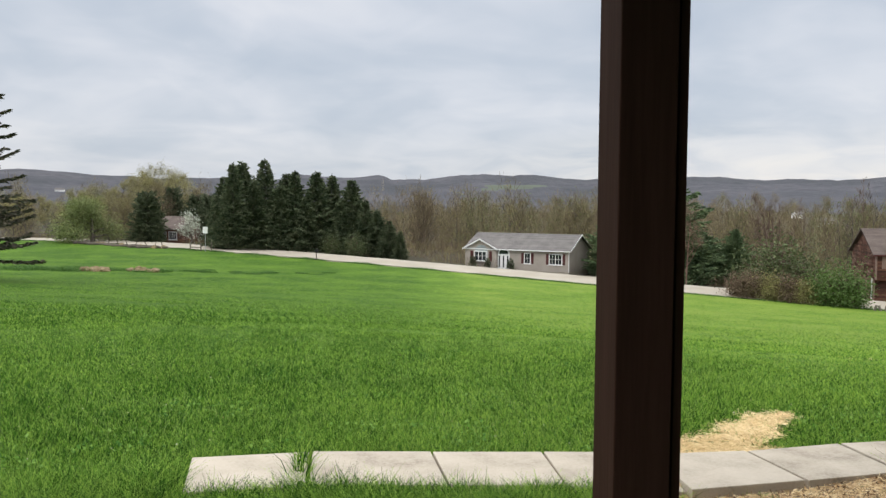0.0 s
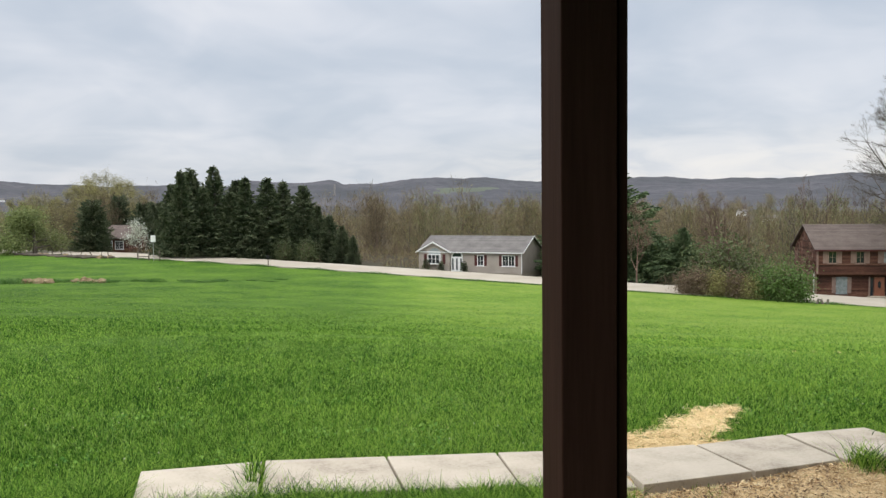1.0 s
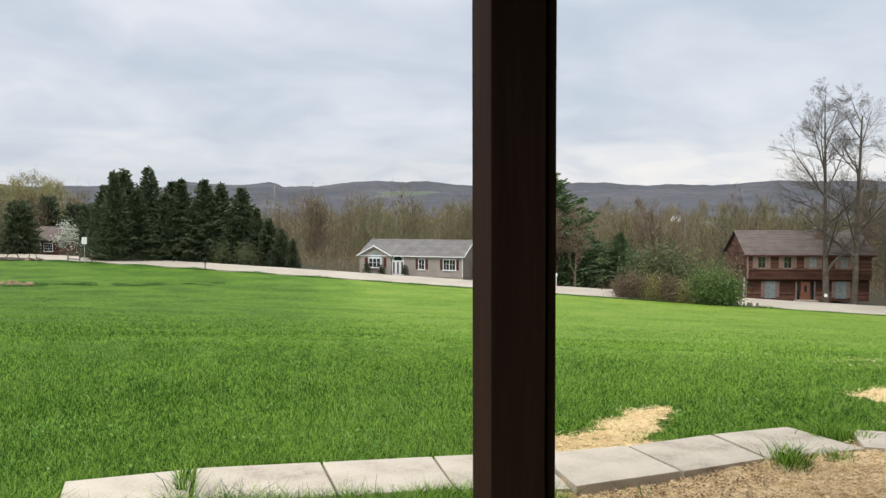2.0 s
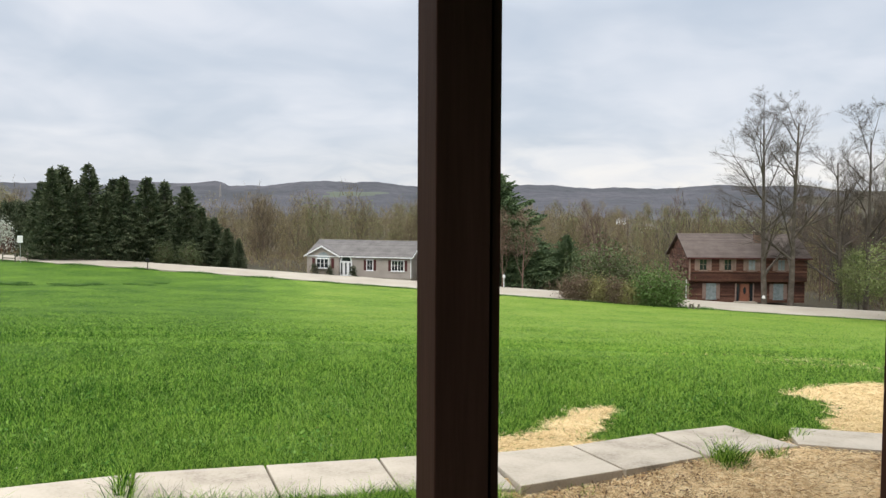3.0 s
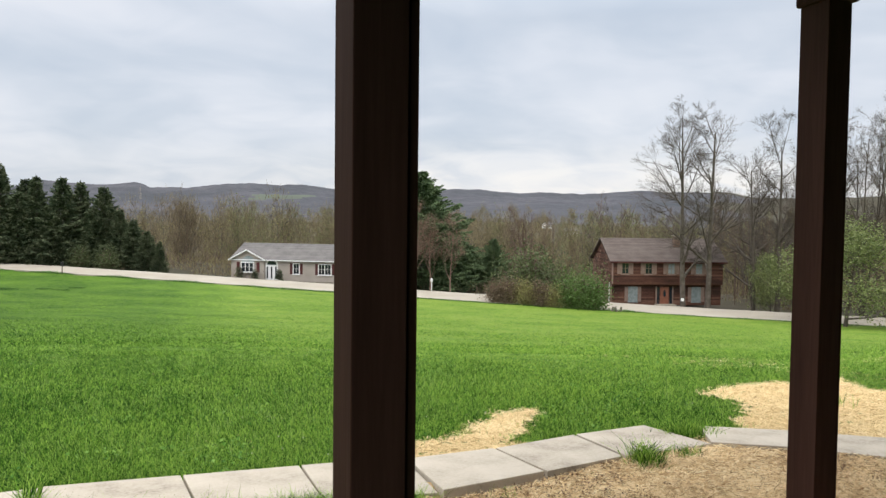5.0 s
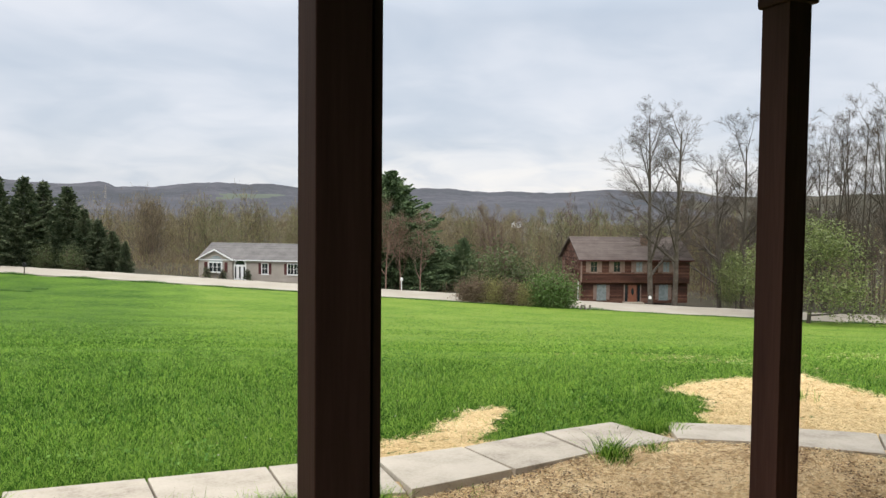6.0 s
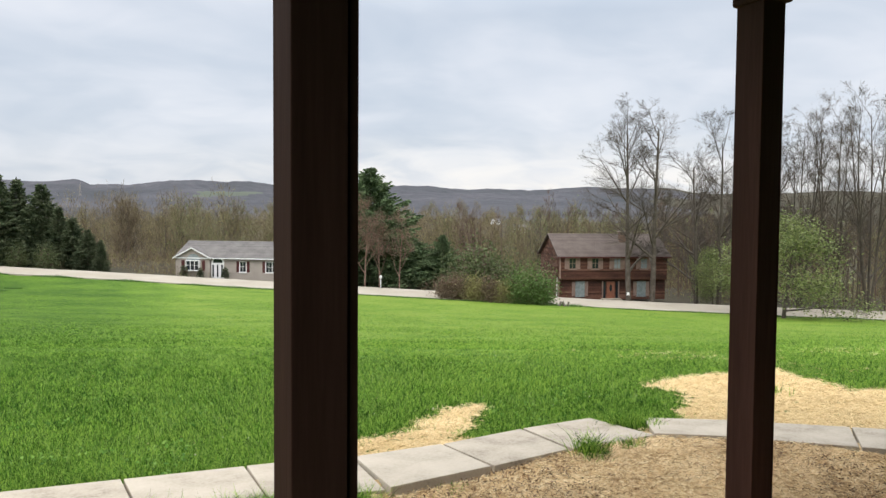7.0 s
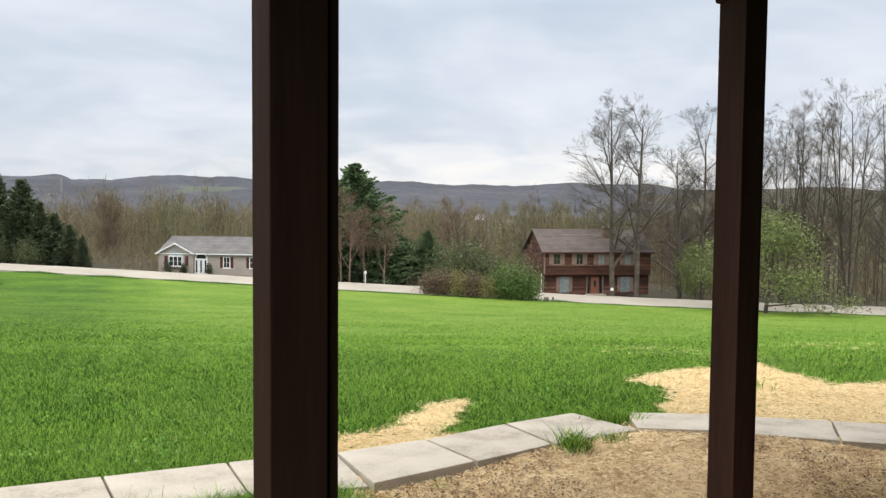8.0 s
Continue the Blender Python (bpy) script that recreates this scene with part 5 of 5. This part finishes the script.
build_woods()


# ---- small things along the road ----
def post_at(name, az, r, w, h, mat, label, category, group="", lean=0.0):
    x, y = polar(az, r)
    ob = part(name, box(w, w, h + 0.3, (0, 0, -0.3), bevel=w * 0.12), mat)
    ob.matrix_basis = pose(x, y, gz(x, y), lean, lean * 0.5, az)
    return tagged(ob, label, category, group)


def build_rail_fence(start, end, count, label):
    """Round-topped posts with two split rails between them."""
    (ax, ay), (bx, by) = beside_road(*start), beside_road(*end)
    f = thing("rail_fence", (ax, ay, gz(ax, ay)), 0, label, "fence")
    old = None
    for k in range(count):
        t = k / (count - 1)
        x, y = ax + (bx - ax) * t, ay + (by - ay) * t
        z = gz(x, y)
        o = Vector((x - ax, y - ay, z - gz(ax, ay)))
        part("post", box(0.16, 0.16, 1.45, (o.x, o.y, o.z - 0.25), bevel=0.03), FENCE_WOOD, f)
        if old is not None:
            for h in (0.45, 0.92):
                a, b = old + Vector((0, 0, h)), o + Vector((0, 0, h))
                m = Matrix.Translation((a + b) / 2) @ (b - a).to_track_quat("X", "Z").to_matrix().to_4x4()
                bm = box((b - a).length, 0.09, 0.12, (0, 0, -0.06), bevel=0.02)
                bmesh.ops.transform(bm, matrix=m, verts=bm.verts[:])
                part("rail", bm, FENCE_WOOD, f)
        old = o


build_rail_fence((-27.8, -9.6), (-21.6, -9.6), 9, "weathered split-rail fence along the far lawn edge")
build_rail_fence((-17.8, 0.9), (-17.1, 0.9), 2, "short weathered timber rail beside the road")


def build_sign():
    x, y = beside_road(-16.8, 1.2)
    s = thing("road_sign", (x, y, gz(x, y)), 17, "white road sign on a thin steel post", "road sign")
    part("post", box(0.07, 0.07, 3.75, (0, 0, -0.2)), METAL, s)
    part("board", box(0.66, 0.03, 0.95, (0, -0.06, 2.62), bevel=0.01), WHITE, s)


def build_mailbox(az, d, mat, label, tall=1.05, size=1.0):
    x, y = beside_road(az, d)
    s = thing("mailbox", (x, y, gz(x, y)), -az, label, "mailbox", "roadside mailboxes")
    part("post", box(0.12, 0.12, tall + 0.2, (0, 0, -0.2), bevel=0.015), mat if mat == WHITE else BARK, s)
    pts = [(-0.13, 0.0), (0.13, 0.0)] + [(0.13 * math.cos(math.pi * k / 8), 0.15 + 0.13 * math.sin(math.pi * k / 8)) for k in range(9)]
    body = prism([(u * size, tall + v * size) for u, v in pts], 0.5 * size, start=-0.25 * size)
    part("box", body, mat, s)


build_sign()
build_mailbox(-16.4, 0.9, FENCE_WOOD, "weathered brown mailbox on a timber post")
build_mailbox(-9.14, 0.7, BLACK, "black mailbox on a dark timber post at the roadside", 1.05, 1.6)
build_mailbox(15.9, -8.9, WHITE, "white mailbox on a white post by the saplings", 1.2, 1.25)
build_mailbox(33.7, -8.6, WHITE, "small white mailbox before the timber house", 0.7, 1.3)
for az, lean in ((28.9, 14), (29.25, -18), (29.5, 8)):
    post_at("stump", az, 83.5, 0.17, 0.55, FENCE_WOOD, "short leaning grey timber stump by the road", "stump", "stumps beside the scrub", lean)


def stone(seed, size):
    bm = bmesh.new()
    bmesh.ops.create_icosphere(bm, subdivisions=2, radius=size)
    for v in bm.verts:
        v.co *= 1 + 0.6 * noise.noise(v.co / size * 1.4 + Vector((seed * 3.1, 0, 0)))
        v.co.z *= 0.65
    return bm


rng_stones = random.Random(17)
for k in range(20):
    az = (-23.9 + rng_stones.uniform(-0.7, 0.7)) if k < 10 else (-20.9 + rng_stones.uniform(-0.9, 0.9))
    x, y = polar(az, 83.6 + rng_stones.uniform(-0.8, 1.0))
    ob = part("stone", stone(k, rng_stones.uniform(0.3, 0.62)), ROCK)
    ob.matrix_basis = pose(x, y, gz(x, y) + 0.08, 0, 0, rng_stones.uniform(0, 360))
    tagged(ob, "tan field stone lying in the weedy lawn strip", "stone", "stones in the weedy strip")
for k in range(9):
    az = rng_stones.uniform(-24.2, -19.2)
    x, y = beside_road(az, rng_stones.uniform(0.4, 2.0))
    ob = part("stone", stone(40 + k, rng_stones.uniform(0.25, 0.5)), ROCK)
    ob.matrix_basis = pose(x, y, gz(x, y) + 0.1, 0, 0, rng_stones.uniform(0, 360))
    tagged(ob, "grey boulder lying along the road's edge", "stone", "boulders by the road")


def log_shape(seed, length, radius):
    """A felled trunk lying along x, tapered and bent a little, with the stub of a limb."""
    rng = random.Random(seed)
    bm = bmesh.new()
    rows, count = [], 9
    for i in range(count):
        f = i / (count - 1)
        r = radius * (1 - 0.35 * f)
        c = Vector((length * (f - 0.5), 0.12 * length * (f - 0.5) ** 2, r * 0.7 + 0.05 * math.sin(f * 5 + seed)))
        rows.append([bm.verts.new(c + Vector((0, math.cos(a), math.sin(a))) * r * rng.uniform(0.92, 1.08)) for a in (k * math.pi / 4 for k in range(8))])
    for a, b in zip(rows, rows[1:]):
        for k in range(8):
            bm.faces.new((a[k], a[(k + 1) % 8], b[(k + 1) % 8], b[k]))
    bm.faces.new(list(reversed(rows[0]))), bm.faces.new(rows[-1])
    stub = Matrix.Translation((length * 0.12, 0, radius)) @ Matrix.Rotation(rng.uniform(-0.6, 0.6), 4, "Y")
    bmesh.ops.create_cone(bm, cap_ends=True, segments=6, radius1=radius * 0.35, radius2=radius * 0.15, depth=radius * 5, matrix=stub @ Matrix.Translation((0, 0, radius * 1.6)))
    bmesh.ops.recalc_face_normals(bm, faces=bm.faces[:])
    return bm


rng_logs = random.Random(29)
for k in range(9):
    x, y = beside_road(-24.3 + 4.6 * k / 8 + rng_logs.uniform(-0.2, 0.2), rng_logs.uniform(0.6, 2.2))
    ob = part("log", log_shape(k, rng_logs.uniform(2.2, 5.0), rng_logs.uniform(0.18, 0.34)), BARK)
    ob.matrix_basis = pose(x, y, gz(x, y) - 0.03, 0, 0, rng_logs.uniform(-25, 40))
    tagged(ob, "weathered grey felled log lying along the road's edge", "log", "logs by the road")


def build_weeds():
    """Coarser, darker growth along the road's edge and in a strip across the far lawn."""
    g = np.random.default_rng(21)
    s = g.uniform(-75, 120, 26000)
    clump = np.array([noise.noise((a * 0.22, 0.0, 6.0)) for a in s])
    d = g.normal(-0.45, 0.35, len(s))
    keep = clump > -0.3
    s, d, clump = s[keep], d[keep], clump[keep]
    x, y = 8.0 - 0.877 * s + 0.48 * d, 92.0 + 0.48 * s + 0.877 * d
    v1, f1 = blades(g, x, y, 0.26 * (0.55 + clump) * g.uniform(0.4, 1.2, len(x)), np.full(len(x), 0.04), 0.9)
    # clumps of uneven size, crowded at one end of the strip and thinning out along it
    ca = -28.5 + 21.0 * g.uniform(0, 1, 58) ** 1.9
    cr = 85.5 + g.normal(0, 1.5, 58)
    size = g.uniform(0.25, 1.0, 58) ** 1.5 * np.clip(1.25 - (ca + 28.5) / 17.0, 0.15, 1.0)
    pick = g.integers(0, 58, 15000)
    spread = 0.25 + 0.5 * size[pick]
    az = ca[pick] + np.degrees(g.normal(0, 1, 15000) * spread * 1.3 / 85.5)
    r = cr[pick] + g.normal(0, 1, 15000) * spread
    x, y = r * np.sin(np.radians(az)), r * np.cos(np.radians(az))
    v2, f2 = blades(g, x, y, (0.10 + 0.42 * size[pick]) * g.uniform(0.3, 1.1, len(x)), np.full(len(x), 0.045), 0.9)
    me = mesh_from("weeds", np.concatenate([v1, v2]), np.concatenate([f1, f2 + len(v1)]), [WEED])
    tagged(new("weeds", me), "dark coarse weeds along the road's edge and lawn strip", "weeds", kind="stuff")


build_weeds()


# ---- far things ----
def build_far_house(az, r, w, d, h, z, turn, label, roof_mat=SHINGLE):
    x, y = polar(az, r)
    o = thing("far_house", (x, y, z), turn, label, "house", "houses in the valley")
    part("wall", prism([(0, 0), (d, 0), (d, h), (d / 2, h * 1.55), (0, h)], w, axis="x"), WHITE, o)
    for a, b in (((-0.4, h * 0.93), (d / 2, h * 1.58)), ((d + 0.4, h * 0.93), (d / 2, h * 1.58))):
        part("roof", prism([a, b, (b[0], b[1] + 0.2), (a[0], a[1] + 0.2)], w + 0.8, axis="x", start=-0.4), roof_mat, o)
    for k in range(3 if r < 1000 else 0):
        part("window", box(w * 0.1, 0.1, h * 0.35, (w * (0.2 + 0.3 * k), -0.06, h * 0.4)), GLASS, o)


build_far_house(25.5, 330, 5.0, 4, 2.2, -7.0, -20, "small white house among the valley trees", SHINGLE)
build_far_house(24.2, 420, 3.5, 4, 2.2, -5.0, 20, "small white house among the valley trees", SHINGLE)
build_far_house(-26.2, 1480, 15, 10, 4.5, gz(*polar(-26.2, 1480)) - 1, 20, "long white farm building on the far hillside", SHINGLE)
build_far_house(16.2, 1500, 8, 6, 4, gz(*polar(16.2, 1500)) - 1, -10, "white farm house on the far hillside", SHINGLE)


def build_mast():
    x, y = polar(-4.35, 1520)
    z = gz(x, y)
    o = thing("radio_mast", (x, y, z), 10, "pale lattice mast standing on the far ridge", "mast")
    for ax, ay in ((-1.6, -1.0), (1.6, -1.0), (0, 1.8)):
        bm = bmesh.new()
        ring0 = [bm.verts.new((ax + dx * 0.16, ay + dy * 0.16, -2)) for dx, dy in ((-1, -1), (1, -1), (1, 1), (-1, 1))]
        ring1 = [bm.verts.new((ax * 0.25 + dx * 0.12, ay * 0.25 + dy * 0.12, 24)) for dx, dy in ((-1, -1), (1, -1), (1, 1), (-1, 1))]
        for k in range(4):
            bm.faces.new((ring0[k], ring0[(k + 1) % 4], ring1[(k + 1) % 4], ring1[k]))
        part("leg", bm, CONCRETE, o)
    for k in range(7):
        f = 1 - 0.75 * (k * 3.5) / 24
        part("brace", box(3.4 * f, 0.15, 0.15, (0, -1.0 * f, k * 3.5)), CONCRETE, o)


build_mast()
